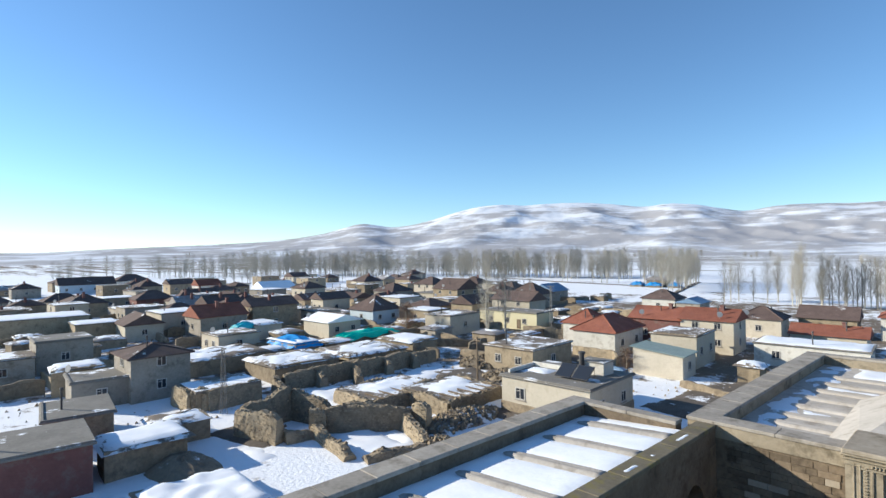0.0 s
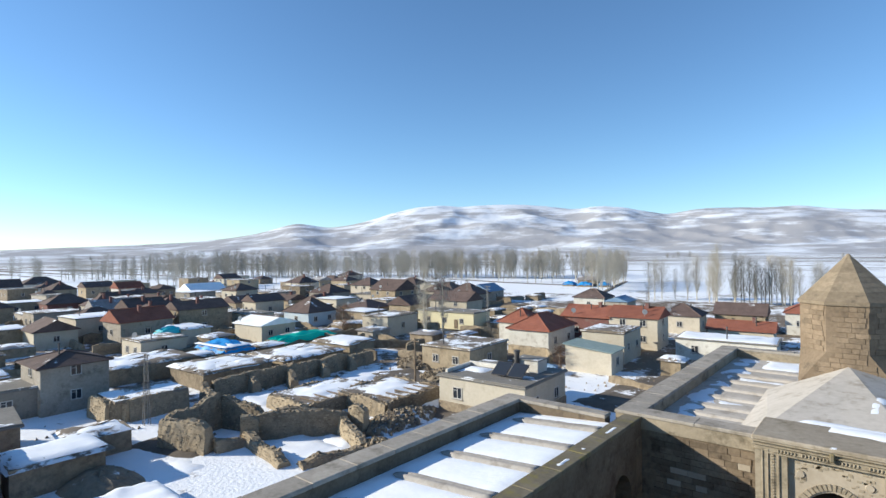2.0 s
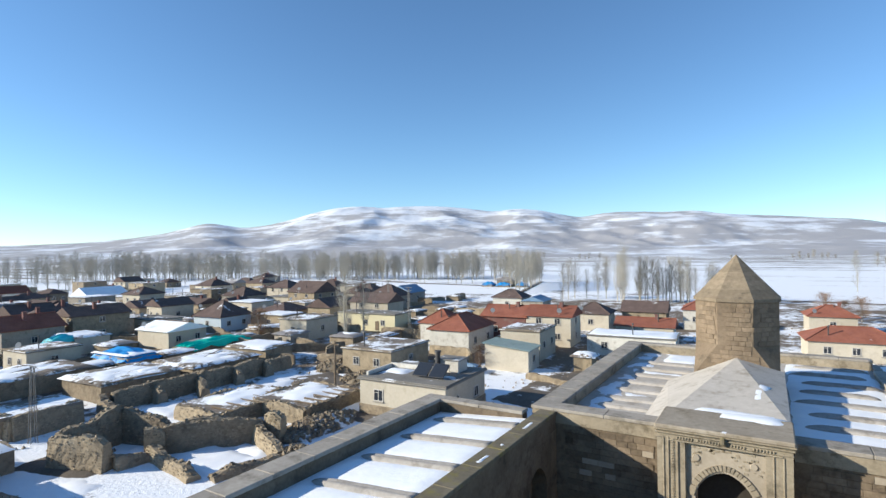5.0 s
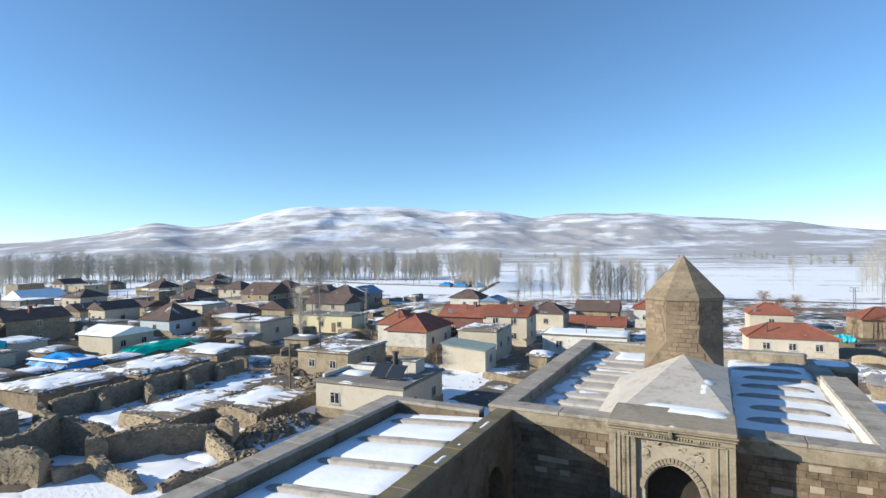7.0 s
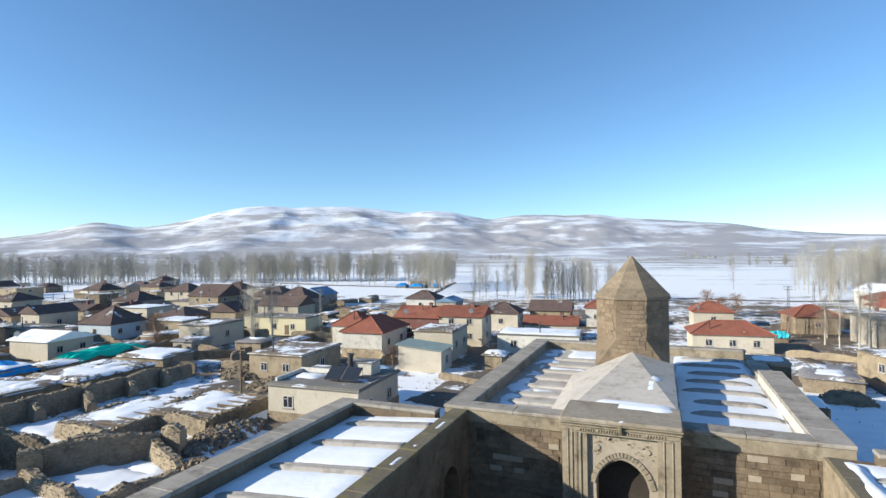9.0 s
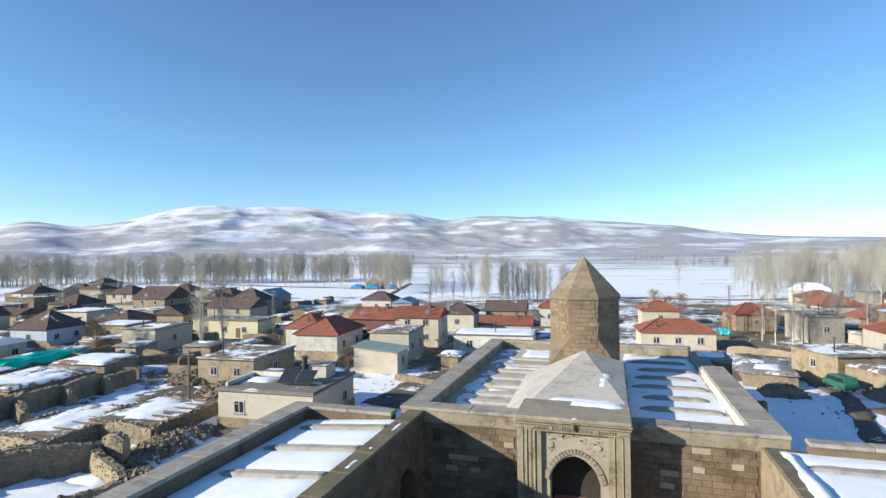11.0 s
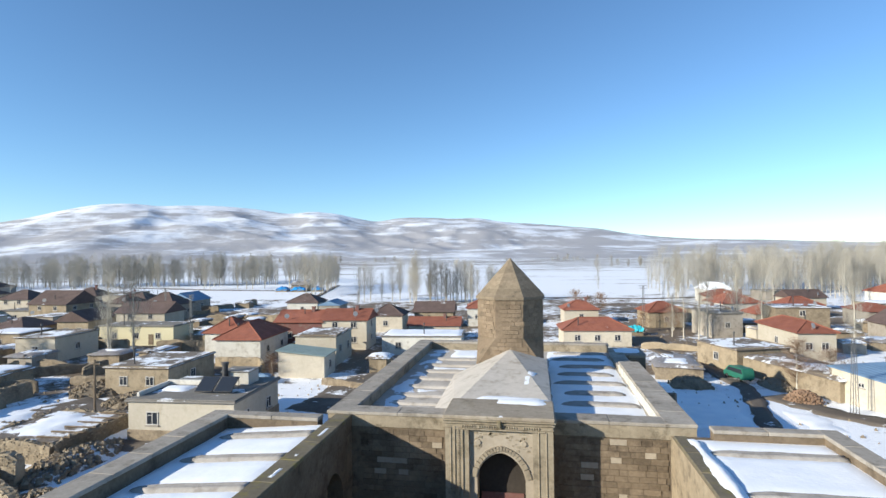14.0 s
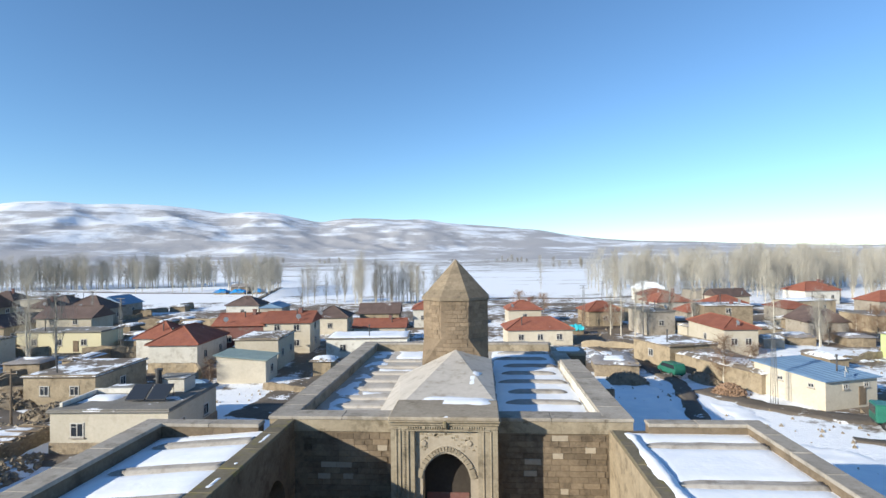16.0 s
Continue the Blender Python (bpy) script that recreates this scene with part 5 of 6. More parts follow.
# low roofs caved in under snow, between the ruins
for x0, x1, y0, y1, h, seed in ((-53.5, -46.4, 33.0, 43.0, 1.5, 560), (-48.0, -40.0, 38.2, 46.5, 1.7, 561)):
    e = thing("collapsed_shed", "low rubble shed with a caved-in roof under snow", "shed")
    # the sun-facing wall is lightened by its material, the other three are darker
    for k, (p, q) in enumerate((((x0, y0), (x1, y0)), ((x1, y0), (x1, y1)), ((x1, y1), (x0, y1)), ((x0, y1), (x0, y0)))):
        ruin_wall(e, p, q, h, h, 0.7, seed * 3 + k, "adobe" if k == 0 else "rubble", rag=0.25, faced=True)
    part("roof", boxed(x0 + 0.2, x1 - 0.2, y0 + 0.2, y1 - 0.2, h - 0.35, h - 0.12), "earth_roof", e)
    s = part("snow_cover", ragged_sheet(x1 - x0 - 1.0, y1 - y0 - 1.0, 0.2, seed, 0.6, 2.0, 0.14), "snow", e)
    s.location = (x0 + 0.4, y0 + 0.6, h - 0.13)
    for k in range(6):
        bm = bmesh.new()
        yy = y0 + 0.8 + k * (y1 - y0 - 1.5) / 5
        tube(bm, (x1 - 2.4, yy, h + 0.02), (x1 + 0.5, yy + 0.4, h - 0.06), 0.09, 0.07)
        part("roof_beam", bm, "wood", e)
# buildings at the corner by the street
e = thing("ruined_cottage", "pair of low rubble cottages with broken flat roofs", "ruin")
# walls towards the sun use the lighter material, to read as lit
for k, (p, q) in enumerate((((-66.0, 19.3), (-61.6, 19.6)), ((-61.6, 19.6), (-61.4, 21.6)), ((-60.4, 21.0), (-61.0, 27.3)), ((-62.6, 20.6), (-60.4, 21.0)))):
    ruin_wall(e, p, q, 2.4, 2.2, 0.8, 580 + k, "adobe" if k in (0, 3) else "rubble", rag=0.2, faced=True)
part("roof", boxed(-66.0, -60.6, 19.8, 27.2, 1.9, 2.2), "earth_roof", e)
part("body", boxed(-65.6, -61.0, 20.0, 27.0, -0.3, 1.9), "rubble", e)
# slumped roof in the near corner
e = thing("sunken_barn", "half-buried low barn with a snow-covered slumped roof", "barn")
bm = bmesh.new()
prism(bm, [(-36.6, 9.0), (-33.2, 15.6), (-40.4, 15.6), (-41.0, 9.0)], -0.3, [0.9, 0.9, 0.8, 1.0])
part("body", bm, "rubble", e)
s = part("snow_cover", ragged_sheet(7.4, 7.2, 0.3, 95, 0.35, 0.45, 0.22), "snow", e)
s.location = (-41.0, 8.8, 0.82)
heap("earth_mound", "brown bare earth mound of a collapsed roof", "mound", -45.4, 13.9, 3.8, 2.6, 1.1, 14, 0.2, "earth_heap", 31)
heap("rubble_heap", "heap of grey fallen stones dusted with snow", "heap", -38.2, 38.0, 2.3, 5.5, 1.0, 420, 0.42, "earth_roof", 32)
heap("rubble_heap", "heap of fallen wall stones beside a ruin", "heap", -34.4, 31.6, 1.6, 1.8, 0.8, 150, 0.4, "rubble", 33)
heap("rubble_heap", "scattered stones and earth along a lane", "heap", -46.5, 55.0, 3.5, 3.0, 1.2, 200, 0.4, "rubble", 34)
heap("rubble_heap", "scattered stones and earth along a lane", "heap", -55.0, 60.0, 4.0, 4.0, 1.3, 200, 0.4, "rubble", 35)
heap("brushwood_pile", "reddish-brown pile of brushwood beside a barn", "firewood", 29.3, 65.6, 2.0, 1.7, 1.2, 260, 0.35, "brush", 36)
heap("earth_bank", "bare brown earth bank under a wall", "bank", 29.3, 72.6, 1.8, 3.2, 0.9, 80, 0.3, "earth_heap", 37)
heap("earth_bank", "bare brown earth bank under a wall", "bank", 18.5, 70.4, 3.0, 1.6, 1.6, 120, 0.3, "earth_heap", 38)
snow_drift(11.2, 22.2, 53.5, 78.0, -0.03, 0.15, 99, ragged=1.5)
snow_drift(23.8, 33.5, 34.0, 49.0, -0.03, 0.15, 100, ragged=1.5)
snow_drift(24.8, 29.0, 54.0, 62.0, -0.03, 0.12, 101, ragged=1.0)
snow_drift(40.0, 62.0, 84.0, 105.0, -0.03, 0.2, 102, ragged=3.0)
snow_drift(-47.0, -40.5, 17.2, 22.0, -0.03, 0.12, 96, ragged=2.0)
snow_drift(-42.3, -38.6, 42.2, 48.5, -0.05, 0.55, 103, ragged=0.6)
snow_drift(-58.0, -50.5, 14.0, 20.5, -0.03, 0.12, 98, ragged=2.0)
# yard walls
for k, (p, q, h, m) in enumerate((((-49.0, 75.0), (-42.0, 75.4), 1.7, "adobe"), ((-42.0, 75.4), (-39.5, 72.0), 1.7, "adobe"), ((-62.0, 62.0), (-53.0, 64.0), 1.3, "rubble"), ((-64.0, 66.0), (-57.0, 73.0), 1.2, "rubble"),
                                  ((-28.0, 66.5), (-19.5, 64.0), 0.9, "rubble"), ((18.0, 98.0), (30.0, 96.0), 1.2, "adobe"), ((45.0, 80.0), (70.0, 92.0), 0.9, "rubble"), ((-75.0, 62.0), (-66.0, 70.0), 1.6, "rubble"), ((-72.0, 55.0), (-63.0, 58.0), 1.8, "rubble"))):
    e = thing("yard_wall", "low crumbling rubble yard wall", "wall")
    ruin_wall(e, p, q, h, h * 0.9, 0.5, 600 + k, m, 0.7, 0.25)


ry = random.Random(4141)
made = 0
NEAR = [f for f in FOOT if 62 < math.hypot(f[0], f[1]) < 190 and 30 < math.degrees(math.atan2(-f[0], f[1])) < 89]
for fx, fy, fr in NEAR:
    for _ in range(2):
        if made >= 110 or ry.random() < 0.2:
            continue
        side = ry.choice((0, 1, 2, 3))
        l = ry.uniform(4, 11)
        o = fr * 0.8 + 0.4
        a, b = ((fx + o, fy + ry.uniform(-3, 3)), (fx - o, fy + ry.uniform(-3, 3)), (fx + ry.uniform(-3, 3), fy - o), (fx + ry.uniform(-3, 3), fy + o))[side], 0
        d = ((l, 0.05 * l), (-l, -0.05 * l), (-0.05 * l, -l), (0.05 * l, l))[side] if ry.random() < 0.6 else ((0.05 * l, l), (0.05 * l, -l), (l, 0), (-l, 0))[side]
        b = (a[0] + d[0], a[1] + d[1])
        if any((b[0] - gx) ** 2 + (b[1] - gy) ** 2 < (gr * 0.7) ** 2 or ((a[0] + b[0]) / 2 - gx) ** 2 + ((a[1] + b[1]) / 2 - gy) ** 2 < (gr * 0.7) ** 2 for gx, gy, gr in FOOT if gx != fx):
            continue
        if -64 < b[0] < -30 and 12 < b[1] < 58 or -64 < a[0] < -30 and 12 < a[1] < 58:
            continue
        h = ry.uniform(1.2, 2.3)
        e = thing("yard_wall", "low crumbling yard wall of mud and stone", "wall")
        ruin_wall(e, a, b, h, h * ry.uniform(0.6, 1.0), 0.5, 900 + made, ry.choice(("adobe", "rubble", "rubble")), 0.5, 0.3)
        made += 1


def mud_strip(label, pts, width, seed, name="road"):
    """A muddy track along plan points, uneven at its edges."""
    rnd = random.Random(seed)
    bm = bmesh.new()
    line = []
    for (xa, ya), (xb, yb) in zip(pts, pts[1:]):
        n = max(2, int(math.hypot(xb - xa, yb - ya) / 1.2))
        line += [Vector((xa + (xb - xa) * i / n, ya + (yb - ya) * i / n, 0.06)) for i in range(n)]
    line.append(Vector((*pts[-1], 0.06)))
    rows = []
    for i, p in enumerate(line):
        d = (line[min(i + 1, len(line) - 1)] - line[max(i - 1, 0)]).normalized()
        s_ = Vector((-d.y, d.x, 0))
        w = width / 2 * rnd.uniform(0.75, 1.2)
        rows.append([bm.verts.new(p + s_ * w * k + Vector((0, 0, -0.2 if abs(k) == 1 else 0.05 * rnd.random()))) for k in (-1, -0.85, -0.3, 0.3, 0.85, 1)])
    for a, b in zip(rows, rows[1:]):
        for k in range(5):
            f = bm.faces.new((a[k + 1], a[k], b[k], b[k + 1]))
            f.smooth = True
    bmesh.ops.recalc_face_normals(bm, faces=bm.faces[:])
    tagged(part(name, bm, "road"), label, "road", kind="structure")


mud_strip("dark muddy village lane between snow banks", [(21.5, 54.0), (23.4, 62.0), (25.4, 71.0), (24.0, 84.0), (20.0, 97.0)], 2.2, 1)
mud_strip("wet muddy track beside a white building", [(27.0, 67.5), (30.5, 60.5), (36.0, 56.4), (44.0, 55.0), (60.0, 50.0)], 3.4, 2)
mud_strip("wet muddy track beside a white building", [(33.0, 50.0), (40.0, 47.0), (60.0, 42.0)], 1.6, 3)
mud_strip("dark ditch along the edge of a snowy field", [(-235.0, 265.0), (-165.0, 246.0), (-112.0, 238.0)], 4.0, 8)
mud_strip("dark ditch along the edge of a snowy field", [(-88.5, 205.0), (-98.0, 240.0), (-109.0, 282.0)], 2.5, 9)
mud_strip("dark ditch along the edge of a snowy field", [(-20.0, 205.0), (40.0, 200.0), (80.0, 215.0)], 3.0, 10)
def mud_shade_patch(label, x, y, w, d, turn, seed):
    """Bare trodden earth showing through the snow, with a wandering edge; by the white house it also stands in for
    shade.
    """
    ob = part("mud_shade_patch", ragged_sheet(w, d, 0.1, seed, 0.5, 0.8, 0.06, holes=False), "road")
    ob.matrix_world = pose(x, y, -0.02, 0, 0, turn)
    tagged(ob, label, "ground", kind="structure")


# the two patches behind the white house darken snow that lies in shade
for label, x, y, w, d, turn, seed in (("bare trodden earth in a yard", -57.0, 50.0, 12, 7.5, -20, 4), ("bare trodden earth beside a ruin", -52.6, 18.0, 8, 4.0, 16, 5), ("bare trodden earth below a white house", -39.5, 41.0, 11, 3.4, 4, 11),
                                      ("bare trodden earth in a yard", -61.5, 63.0, 18, 9.0, 24, 12), ("muddy yard behind a white house, mud also standing in for shade", -28.0, 55.0, 13, 18.0, -8, 13), ("muddy yard behind a white house, mud also standing in for shade", -24.0, 62.0, 9, 14.0, 0, 14)):
    mud_shade_patch(label, x, y, w, d, turn, seed)


# ---------- tarpaulins ----------
def tarp(label, x, y, w, d, turn, h, rise, mat, seed):
    rnd = random.Random(seed)
    e = thing("tarpaulin", label, "tarpaulin", x, y, 0, turn)
    part("store", boxed(0.3, w - 0.3, 0.3, d - 0.3, -0.2, h - 0.15), "rubble", e, "rough store under the sheet")
    bm = bmesh.new()
    nx, ny = 14, 9
    g = []
    for j in range(ny + 1):
        row = []
        for i in range(nx + 1):
            u, v = i / nx, j / ny
            z = h + rise * min(1, 2.6 * min(u, 1 - u)) * min(1, 2.2 * min(v, 1 - v)) + 0.42 * noise.noise(Vector((u * 6, v * 5, seed))) + 0.15 * noise.noise(Vector((u * 15, v * 13, seed + 3)))
            if i in (0, nx) or j in (0, ny):
                z -= 0.5 + 0.3 * rnd.random()
            row.append(bm.verts.new((u * w, v * d, z)))
        g.append(row)
    for j in range(ny):
        for i in range(nx):
            bm.faces.new((g[j][i], g[j][i + 1], g[j + 1][i + 1], g[j + 1][i]))
    part("sheet", bm, mat, e)
    return e


t1 = tarp("bright blue tarpaulin over a low store with snowy edges", -87.0, 40.0, 9.0, 5.5, 4, 2.5, 0.9, "blue_tarp", 3)
for sx, sy, sw, sd in ((0, 0, 9, 1.0), (5.6, 1.0, 3.2, 4.0)):
    s = part("snow_cover", ragged_sheet(sw, sd, 0.15, 7 + int(sx), 0.5, 0.2), "snow", t1)
    s.location = (sx, sy, 2.75)
tarp("long rumpled green tarpaulin over a low wall", -84.0, 50.5, 4.0, 14.5, 8, 2.2, 0.5, "green_tarp", 4)
tarp("pale green tarpaulin over a stack in a yard", -106.0, 41.0, 3.0, 5.0, 4, 3.0, 0.6, "turquoise", 5)
tarp("bright green tarpaulin on the ground", -235.0, 25.0, 5.0, 14.0, 0, 1.0, 0.4, "green_tarp", 6)
for k, (x, y, w) in enumerate(((-121.0, 232.0, 6.0), (-113.0, 231.0, 7.0), (-104.0, 234.0, 5.0))):
    tarp("crumpled blue tarpaulin on a snowy field", x, y, w, 6.0, 8, 1.4, 0.9, "blue_tarp", 10 + k)
tarp("turquoise tarpaulin over a stack by a house", 18.0, 112.0, 3.5, 2.5, 6, 1.5, 0.3, "turquoise", 15)
tarp("dull blue sheet over a store beside a lane", -41.5, 64.5, 6.5, 3.0, 4, 0.9, 0.3, "blue_sheet", 16)


# ---------- poles ----------
def wood_pole(x, y, h):
    e = thing("utility_pole", "weathered wooden utility pole with a crossarm", "pole", x, y, 0)
    bm = bmesh.new()
    tube(bm, (0, 0, -0.3), (0, 0, h), 0.13, 0.09, 8)
    part("post", bm, "wood", e)
    part("crossarm", boxed(-0.7, 0.7, -0.05, 0.05, h - 0.5, h - 0.4), "wood", e)
    for dx in (-0.6, 0.0, 0.6):
        bm = bmesh.new()
        tube(bm, (dx, 0, h - 0.4), (dx, 0, h - 0.22), 0.04, 0.03, 6)
        part("insulator", bm, "frame", e)


def lattice_pole(x, y, h):
    e = thing("lattice_pole", "slim grey steel lattice power pole", "pole", x, y, 0)
    a, b = 0.28, 0.12
    for sx, sy in ((-1, -1), (1, -1), (1, 1), (-1, 1)):
        bm = bmesh.new()
        tube(bm, (sx * a, sy * a, -0.2), (sx * b, sy * b, h), 0.035, 0.03, 4)
        part("leg", bm, "steel", e)
    n = int(h / 0.7)
    bm = bmesh.new()
    for i in range(n):
        k0, k1 = i / n, (i + 1) / n
        r0, r1 = a + (b - a) * k0, a + (b - a) * k1
        s_ = 1 if i % 2 else -1
        for ax in (0, 1):
            for o in (-1, 1):
                p = (s_ * r0, o * r0, h * k0) if ax == 0 else (o * r0, s_ * r0, h * k0)
                q = (-s_ * r1, o * r1, h * k1) if ax == 0 else (o * r1, -s_ * r1, h * k1)
                tube(bm, p, q, 0.012, 0.012, 3)
    tagged(part("bracing", bm, "steel", e), kind="stuff")
    for z in (h, h - 0.6):
        part("crossarm", boxed(-0.8, 0.8, -0.04, 0.04, z - 0.05, z + 0.04), "steel", e)
    return h


wood_pole(-47.6, 50.6, 5.9)
for x, y, h in ((32.0, 61.0, 7.8), (-58.0, 21.8, 7.0), (-62.5, 88.0, 10.0), (23.0, 122.0, 9.5), (33.0, 148.0, 9.0), (-36.0, 104.0, 9.0), (-83.0, 108.0, 10.0)):
    lattice_pole(x, y, h)


# ---------- vehicles ----------
def wheel(parent, x, y, r, w):
    bm = bmesh.new()
    tube(bm, (x, y - w / 2, r), (x, y + w / 2, r), r, r, 16)
    t = part("wheel", bm, "rubber", parent)
    bm = bmesh.new()
    tube(bm, (x, y - w / 2 - 0.01, r), (x, y + w / 2 + 0.01, r), r * 0.55, r * 0.55, 12)
    part("rim", bm, "steel", t)


def car(x, y, rz):
    e = thing("car", "small green van parked on a snowy lane", "car", x, y, 0, rz)
    bm = bmesh.new()
    prof = [(-2.05, 0.35), (2.0, 0.35), (2.08, 0.85), (1.5, 1.05), (0.95, 1.72), (-1.85, 1.78), (-2.08, 1.1)]
    a = [bm.verts.new((px, -0.8, pz)) for px, pz in prof]
    b = [bm.verts.new((px, 0.8, pz)) for px, pz in prof]
    bm.faces.new(a)
    bm.faces.new(b[::-1])
    for i in range(len(prof)):
        j = (i + 1) % len(prof)
        bm.faces.new((a[j], a[i], b[i], b[j]))
    bmesh.ops.bevel(bm, geom=bm.edges[:], offset=0.06, segments=2, affect="EDGES")
    part("body", bm, "teal_paint", e)
    for s_ in (-1, 1):
        bm = bmesh.new()
        q = [(1.3, 1.08), (0.85, 1.6), (-1.75, 1.64), (-1.9, 1.1)]
        v = [bm.verts.new((px, s_ * 0.806, pz)) for px, pz in q]
        w = [bm.verts.new((px, s_ * 0.79, pz)) for px, pz in q]
        bm.faces.new(v if s_ < 0 else v[::-1])
        bm.faces.new(w[::-1] if s_ < 0 else w)
        part("side_window", bm, "glass", e)
        part("headlight", boxed(2.0, 2.06, s_ * 0.6 - 0.14, s_ * 0.6 + 0.14, 0.58, 0.72), "frame", e)
        for px in (-1.25, 1.25):
            wheel(e, px, s_ * 0.74, 0.3, 0.18)
    bm = bmesh.new()
    v = [bm.verts.new(q) for q in ((1.52, -0.68, 1.1), (1.52, 0.68, 1.1), (1.06, 0.64, 1.66), (1.06, -0.64, 1.66))]
    bm.faces.new(v)
    part("windscreen", bm, "glass", e)


car(26.0, 75.5, 105)


def truck(x, y, rz):
    e = thing("truck", "parked truck with a turquoise tarpaulin over its load bed", "truck", x, y, 0, rz)
    part("chassis", boxed(-3.2, 3.2, -0.5, 0.5, 0.55, 0.8), "iron", e)
    bed = part("load_bed", boxed(-3.2, 1.4, -1.15, 1.15, 0.8, 1.4, bevel=0.04), "turquoise", e)
    bm = bmesh.new()
    n = 8
    ring = []
    for px in (-3.15, -1.7, -0.2, 1.35):
        ring.append([bm.verts.new((px, 1.12 * math.cos(math.pi * i / n), 1.4 + 1.25 * math.sin(math.pi * i / n) ** 0.6 + 0.04 * noise.noise(Vector((px, i, 0))))) for i in range(n + 1)])
    for r0, r1 in zip(ring, ring[1:]):
        for i in range(n):
            bm.faces.new((r0[i], r1[i], r1[i + 1], r0[i + 1]))
    bm.faces.new(ring[0][::-1])
    bm.faces.new(ring[-1])
    bmesh.ops.recalc_face_normals(bm, faces=bm.faces[:])
    part("tarpaulin_cover", bm, "turquoise", e)
    cab = part("cab", boxed(1.55, 3.2, -1.1, 1.1, 0.7, 2.4, bevel=0.12), "teal_paint", e)
    part("windscreen", boxed(3.19, 3.22, -0.9, 0.9, 1.5, 2.2), "glass", cab)
    for px in (-2.3, 2.3):
        for py in (-0.95, 0.95):
            wheel(e, px, py, 0.48, 0.3)


truck(40.0, 52.4, 160)


# ---------- bare trees ----------
def poplar_meshes(seed, h, spread, n):
    rnd = random.Random(seed)
    bm = bmesh.new()
    pts = [Vector((0, 0, -0.3))]
    for i in range(1, 6):
        pts.append(Vector((rnd.uniform(-0.12, 0.12) * i * 0.5, rnd.uniform(-0.12, 0.12) * i * 0.5, h * i / 5.4)))
    for i in range(5):
        tube(bm, pts[i], pts[i + 1], 0.16 * (1 - i / 5.3) + 0.015, 0.16 * (1 - (i + 1) / 5.3) + 0.015, 6)
    trunk = mesh_of("trunk", bm)
    trunk.materials.append(M["bark"])
    verts, faces = [], []

    def twig(p, q, r):
        d = (q - p).normalized()
        s_ = d.orthogonal().normalized()
        t_ = d.cross(s_)
        b = len(verts)
        for k in range(3):
            a = 2 * math.pi * k / 3
            verts.append(p + (s_ * math.cos(a) + t_ * math.sin(a)) * r)
        verts.append(q)
        for k in range(3):
            faces.append((b + k, b + (k + 1) % 3, b + 3))

    for i in range(n):
        k = rnd.uniform(0.12, 0.97)
        z = h * k
        base = Vector((0, 0, z * 0.96))
        a = rnd.uniform(0, 2 * math.pi)
        l = h * rnd.uniform(0.16, 0.32) * (1.15 - 0.75 * k)
        out = spread * rnd.uniform(0.45, 1.0) * (0.5 + 1.2 * math.sin(math.pi * min(1, k * 0.85 + 0.1))) * 0.75
        mid = base + Vector((math.cos(a) * out * 0.65, math.sin(a) * out * 0.65, l * 0.45))
        end = base + Vector((math.cos(a) * out, math.sin(a) * out, l))
        twig(base, mid, 0.034)
        twig(mid - (mid - base) * 0.15, end, 0.02)
        for j in range(7):
            f = rnd.uniform(0.2, 1.0)
            p = base + (end - base) * f
            twig(p, p + Vector((rnd.uniform(-0.35, 0.35) * spread, rnd.uniform(-0.35, 0.35) * spread, l * rnd.uniform(0.3, 0.6))), 0.013)
    crown = bpy.data.meshes.new("crown")
    crown.from_pydata(verts, [], faces)
    crown.materials.append(M["twig"])
    return trunk, crown


POPLARS = [poplar_meshes(700 + k, h, s, n) for k, (h, s, n) in enumerate(((16, 2.6, 120), (14, 2.0, 95), (17, 3.1, 140), (12, 1.6, 80)))]
BROAD = [poplar_meshes(720 + k, h, s, n) for k, (h, s, n) in enumerate(((11, 3.4, 190), (8, 3.0, 160)))]
rt = random.Random(21)


def tree(x, y, meshes, scale=1.0, label="tall bare poplar with pale upright branches", name="poplar"):
    t, c = meshes
    e = thing(name, label, "tree", x, y, -0.1, rt.uniform(0, 360), group="bare poplars")
    e.scale = (scale * rt.uniform(0.85, 1.15), scale * rt.uniform(0.85, 1.15), scale * rt.uniform(0.85, 1.12))
    for nm, me in (("trunk", t), ("crown", c)):
        o = new(nm, me)
        o.parent = e


def join_trees(name, label, spots):
    """Far trees that nobody could count, as one mesh."""
    vs, fs, base = [], [], 0
    for x, y, meshes, sc in spots:
        a = rt.uniform(0, 6.283)
        ca, sa = math.cos(a) * sc, math.sin(a) * sc
        for me in meshes:
            n = len(me.vertices)
            co = np.empty(n * 3)
            me.vertices.foreach_get("co", co)
            co = co.reshape(n, 3)
            vs.append(np.stack([co[:, 0] * ca - co[:, 1] * sa + x, co[:, 0] * sa + co[:, 1] * ca + y, co[:, 2] * sc - 0.1], 1))
            fs += [tuple(i + base for i in p.vertices) for p in me.polygons]
            base += n
    me = bpy.data.meshes.new(name)
    me.from_pydata(np.concatenate(vs), [], fs)
    me.materials.append(M["twig"])
    tagged(new(name, me), label, "trees", kind="stuff")


def wood(label, spots_rows):
    spots = []
    for x0, y0, x1, y1, n, spread, scale in spots_rows:
        for i in range(n):
            k = rt.random()
            spots.append((x0 + (x1 - x0) * k + rt.gauss(0, spread), y0 + (y1 - y0) * k + rt.gauss(0, spread), rt.choice(FAR_POPLARS), scale * rt.uniform(0.75, 1.15)))
    join_trees("poplar_wood", label, spots)


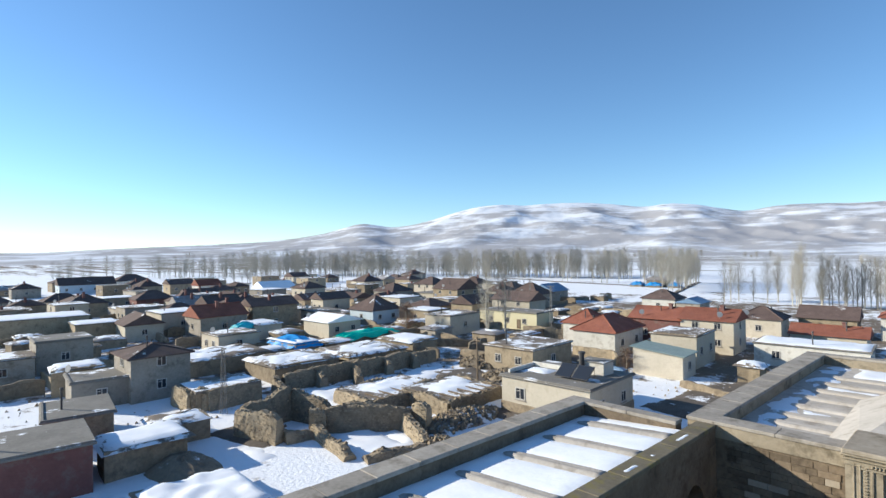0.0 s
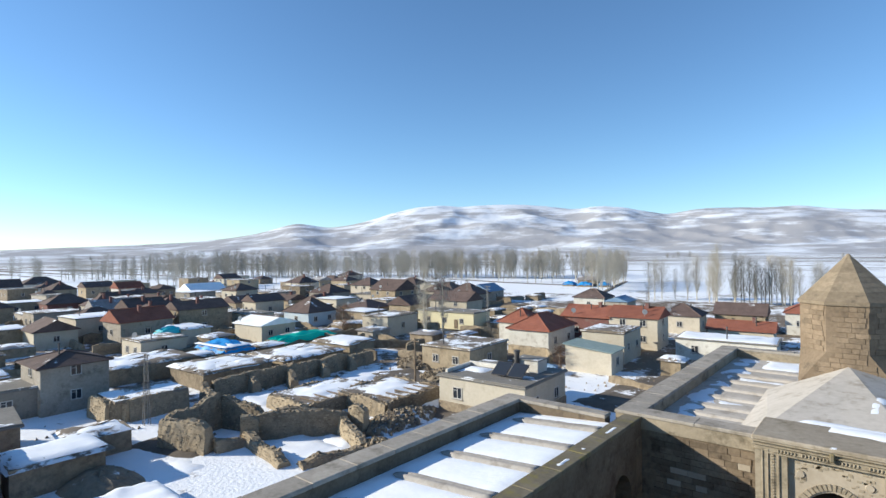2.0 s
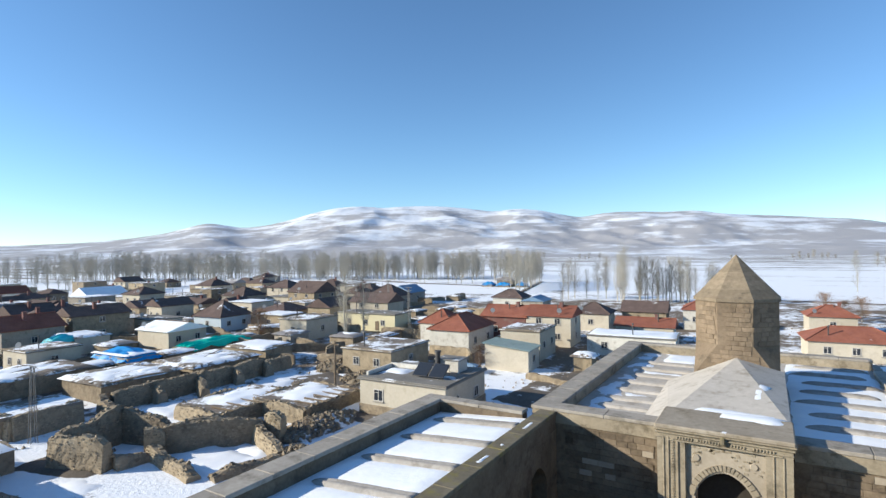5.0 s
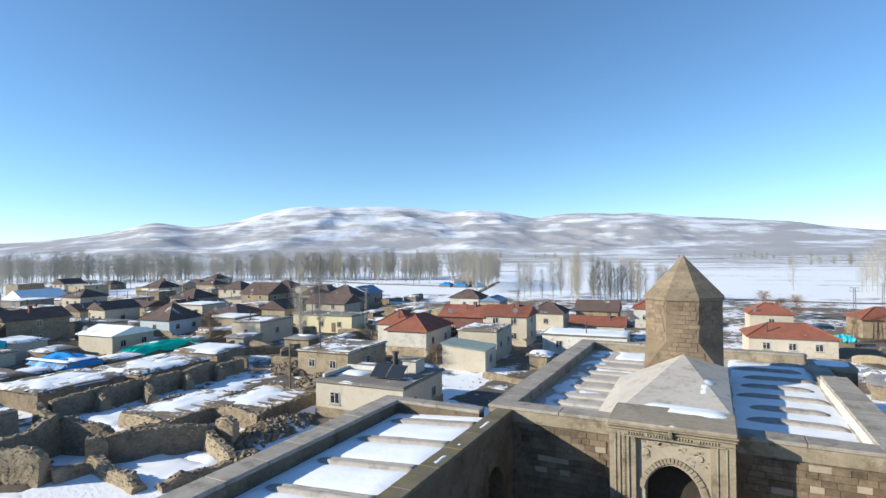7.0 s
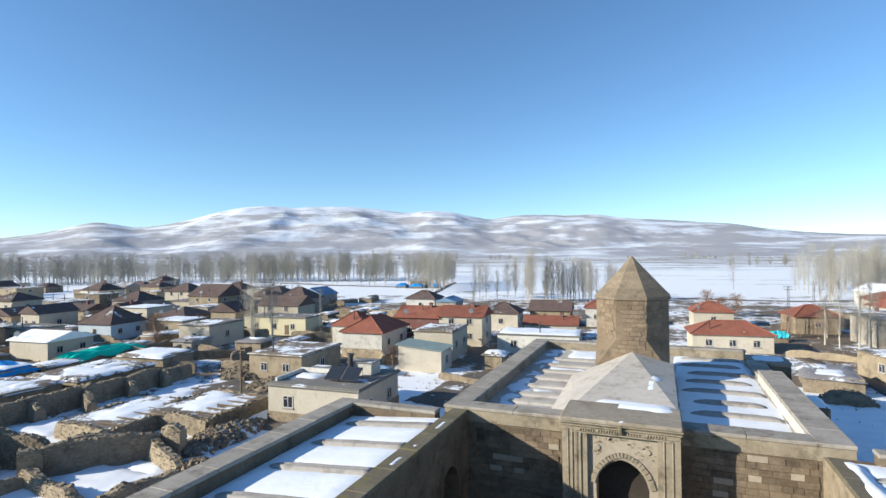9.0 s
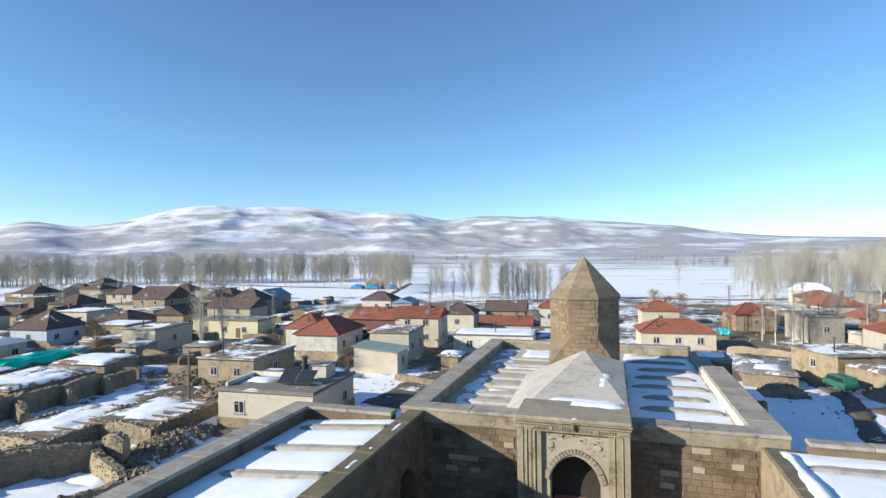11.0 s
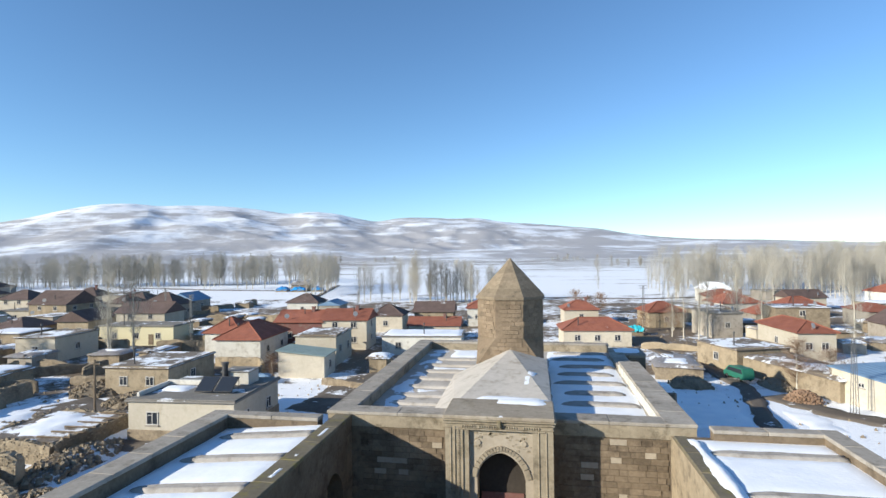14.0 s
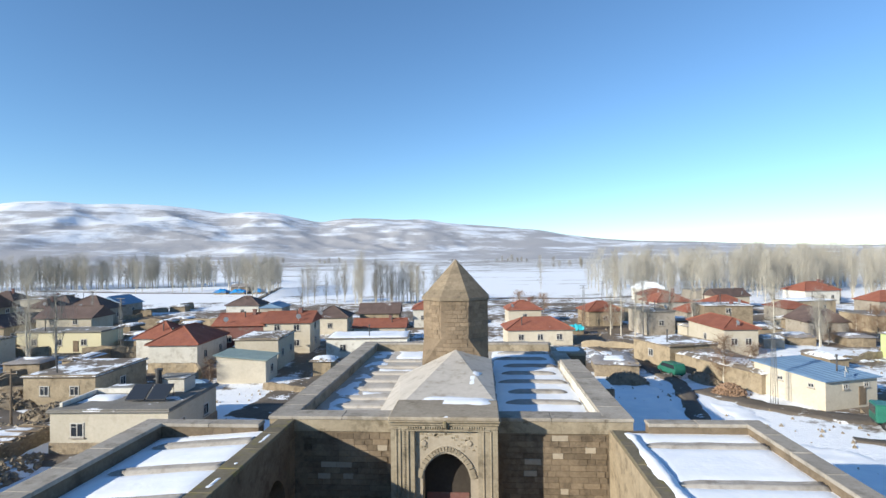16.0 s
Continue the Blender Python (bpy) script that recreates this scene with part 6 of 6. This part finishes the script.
def row(x0, y0, x1, y1, n, spread=2.0, scale=1.0):
    for i in range(n):
        k = (i + rt.uniform(-0.3, 0.3)) / max(1, n - 1)
        x, y = x0 + (x1 - x0) * k + rt.uniform(-spread, spread), y0 + (y1 - y0) * k + rt.uniform(-spread, spread)
        if all((x - fx) ** 2 + (y - fy) ** 2 > (fr * 0.75) ** 2 for fx, fy, fr in FOOT):
            tree(x, y, rt.choice(POPLARS), scale)


tree(-69.9, 77.1, POPLARS[1], 1.05)
tree(-67.2, 79.5, POPLARS[0], 1.05)
tree(-70.5, 78.2, POPLARS[3], 1.0)
for x, y, k, s in ((50.9, 96.8, 1, 1.0), (58.5, 96.8, 0, 0.6), (59.5, 98, 0, 0.6), (28.1, 109.8, 1, 0.9), (30.5, 108.5, 3, 0.95), (32.5, 110.0, 0, 0.8), (26.5, 112, 3, 0.8)):
    tree(x, y, POPLARS[k], s)
row(-93, 205, -110, 280, 16, 1.2, 1.05)
row(-90, 207, -106, 275, 12, 1.0, 1.0)
row(-110, 236, -128, 330, 10, 1.5, 1.0)
row(-165, 243, -112, 262, 10, 3.0, 0.95)
row(-240, 262, -150, 300, 60, 9.0, 1.05)
FAR_POPLARS = [poplar_meshes(740 + k, h, sp, n) for k, (h, sp, n) in enumerate(((16, 3.0, 80), (14, 2.5, 70), (17, 3.6, 90)))]
wood("far belt of bare grey poplars beyond the village", ((-330, 240, -150, 330, 130, 16, 1.05), (-420, 200, -250, 300, 150, 16, 1.1), (-480, 130, -330, 250, 150, 18, 1.15), (-440, 90, -420, 135, 8, 6, 1.0), (-440, 55, -390, 70, 8, 5, 0.9),
                                                          (-280, 270, -170, 310, 50, 8, 1.0), (-290, 150, -230, 230, 26, 12, 0.85), (-330, 110, -300, 150, 16, 10, 0.85)))
row(-62, 183, -57, 190, 4, 1.2, 0.9)
row(-52, 188, -49, 192, 3, 1.0, 0.85)
row(-44, 178, -22, 186, 16, 3.0, 0.9)
row(-38, 178, -26, 190, 10, 3.0, 1.0)
row(-20, 180, -8, 192, 6, 3.0, 0.85)
row(48, 195, 92, 250, 20, 6.0, 1.05)
row(75, 200, 140, 240, 22, 9.0, 1.05)
wood("dense bare poplar wood behind the houses", ((90, 235, 210, 285, 190, 14, 1.1), (150, 190, 250, 270, 130, 14, 1.15), (100, 250, 220, 320, 110, 16, 1.15), (60, 240, 110, 290, 60, 12, 1.05)))
row(85, 175, 150, 200, 14, 6.0, 0.95)
row(100, 130, 140, 150, 6, 5.0, 0.9)
row(40, 115, 46, 120, 3, 1.5, 0.9)
far_spots = []
for k in range(60):
    x, y = rt.choice((-520, -300, 80, 330)) + rt.gauss(0, 60), rt.gauss(1000, 25)
    if k % 3 == 0:
        x, y = rt.uniform(60, 460), rt.gauss(600, 12)
    far_spots.append((x, y, rt.choice(BROAD), rt.uniform(0.8, 1.5)))
join_trees("distant_trees", "thin lines of bare trees on the snowy plain", far_spots)
BUSH = poplar_meshes(730, 8, 3.4, 200)
BUSH[1].materials[0] = M["brush"]
for x, y in ((14.0, 150.0), (17.5, 152.0), (33.5, 68.5), (31.0, 71.0), (29.0, 121.0), (35.0, 119.0), (84.0, 112.0), (76.0, 108.0), (11.0, 155.0), (68.0, 102.0), (62.0, 100.0), (22.0, 118.0), (-86.0, 70.0), (-36.5, 69.0)):
    tree(x, y, BUSH, rt.uniform(0.45, 0.75), "bare brown shrub beside a yard", "shrub")
# scrub and litter over the village ground
verts, faces = [], []
for k in range(2600):
    a, r = radians(rt.uniform(-40, 92)), math.sqrt(rt.uniform(50 ** 2, 150 ** 2))
    x, y = -r * math.sin(a), r * math.cos(a)
    if HX0 - 9 < x < HX1 + 8 and y < HY1 + 1 or any((x - fx) ** 2 + (y - fy) ** 2 < (fr * 0.9) ** 2 for fx, fy, fr in FOOT):
        continue
    s = rt.uniform(0.08, 0.3)
    b = len(verts)
    verts += [(x - s, y - s * rt.uniform(0.5, 1), -0.15), (x + s, y - s, -0.15), (x, y + s, -0.15), (x + rt.uniform(-0.1, 0.1), y, s * rt.uniform(0.5, 1.2))]
    faces += [(b, b + 1, b + 3), (b + 1, b + 2, b + 3), (b + 2, b, b + 3)]
me = bpy.data.meshes.new("scattered_stones")
me.from_pydata(verts, [], faces)
me.materials.append(M["rubble"])
tagged(new("scattered_stones", me), "scattered stones and clods on the village ground", "stones", kind="stuff")

# ---------- squared stones of the courtyard front ----------
courses(hall, (0, HY0 + 0.1, 0), 0.0, 0.9, 7.5, 1.5, 6.0, 0.36, 801, ("ashlar",), 0.1)
courses(hall, (0, HY0 + 0.1, 0), 0.0, -11.8, -5.55, 1.5, 6.0, 0.36, 802, ("ashlar",), 0.05)
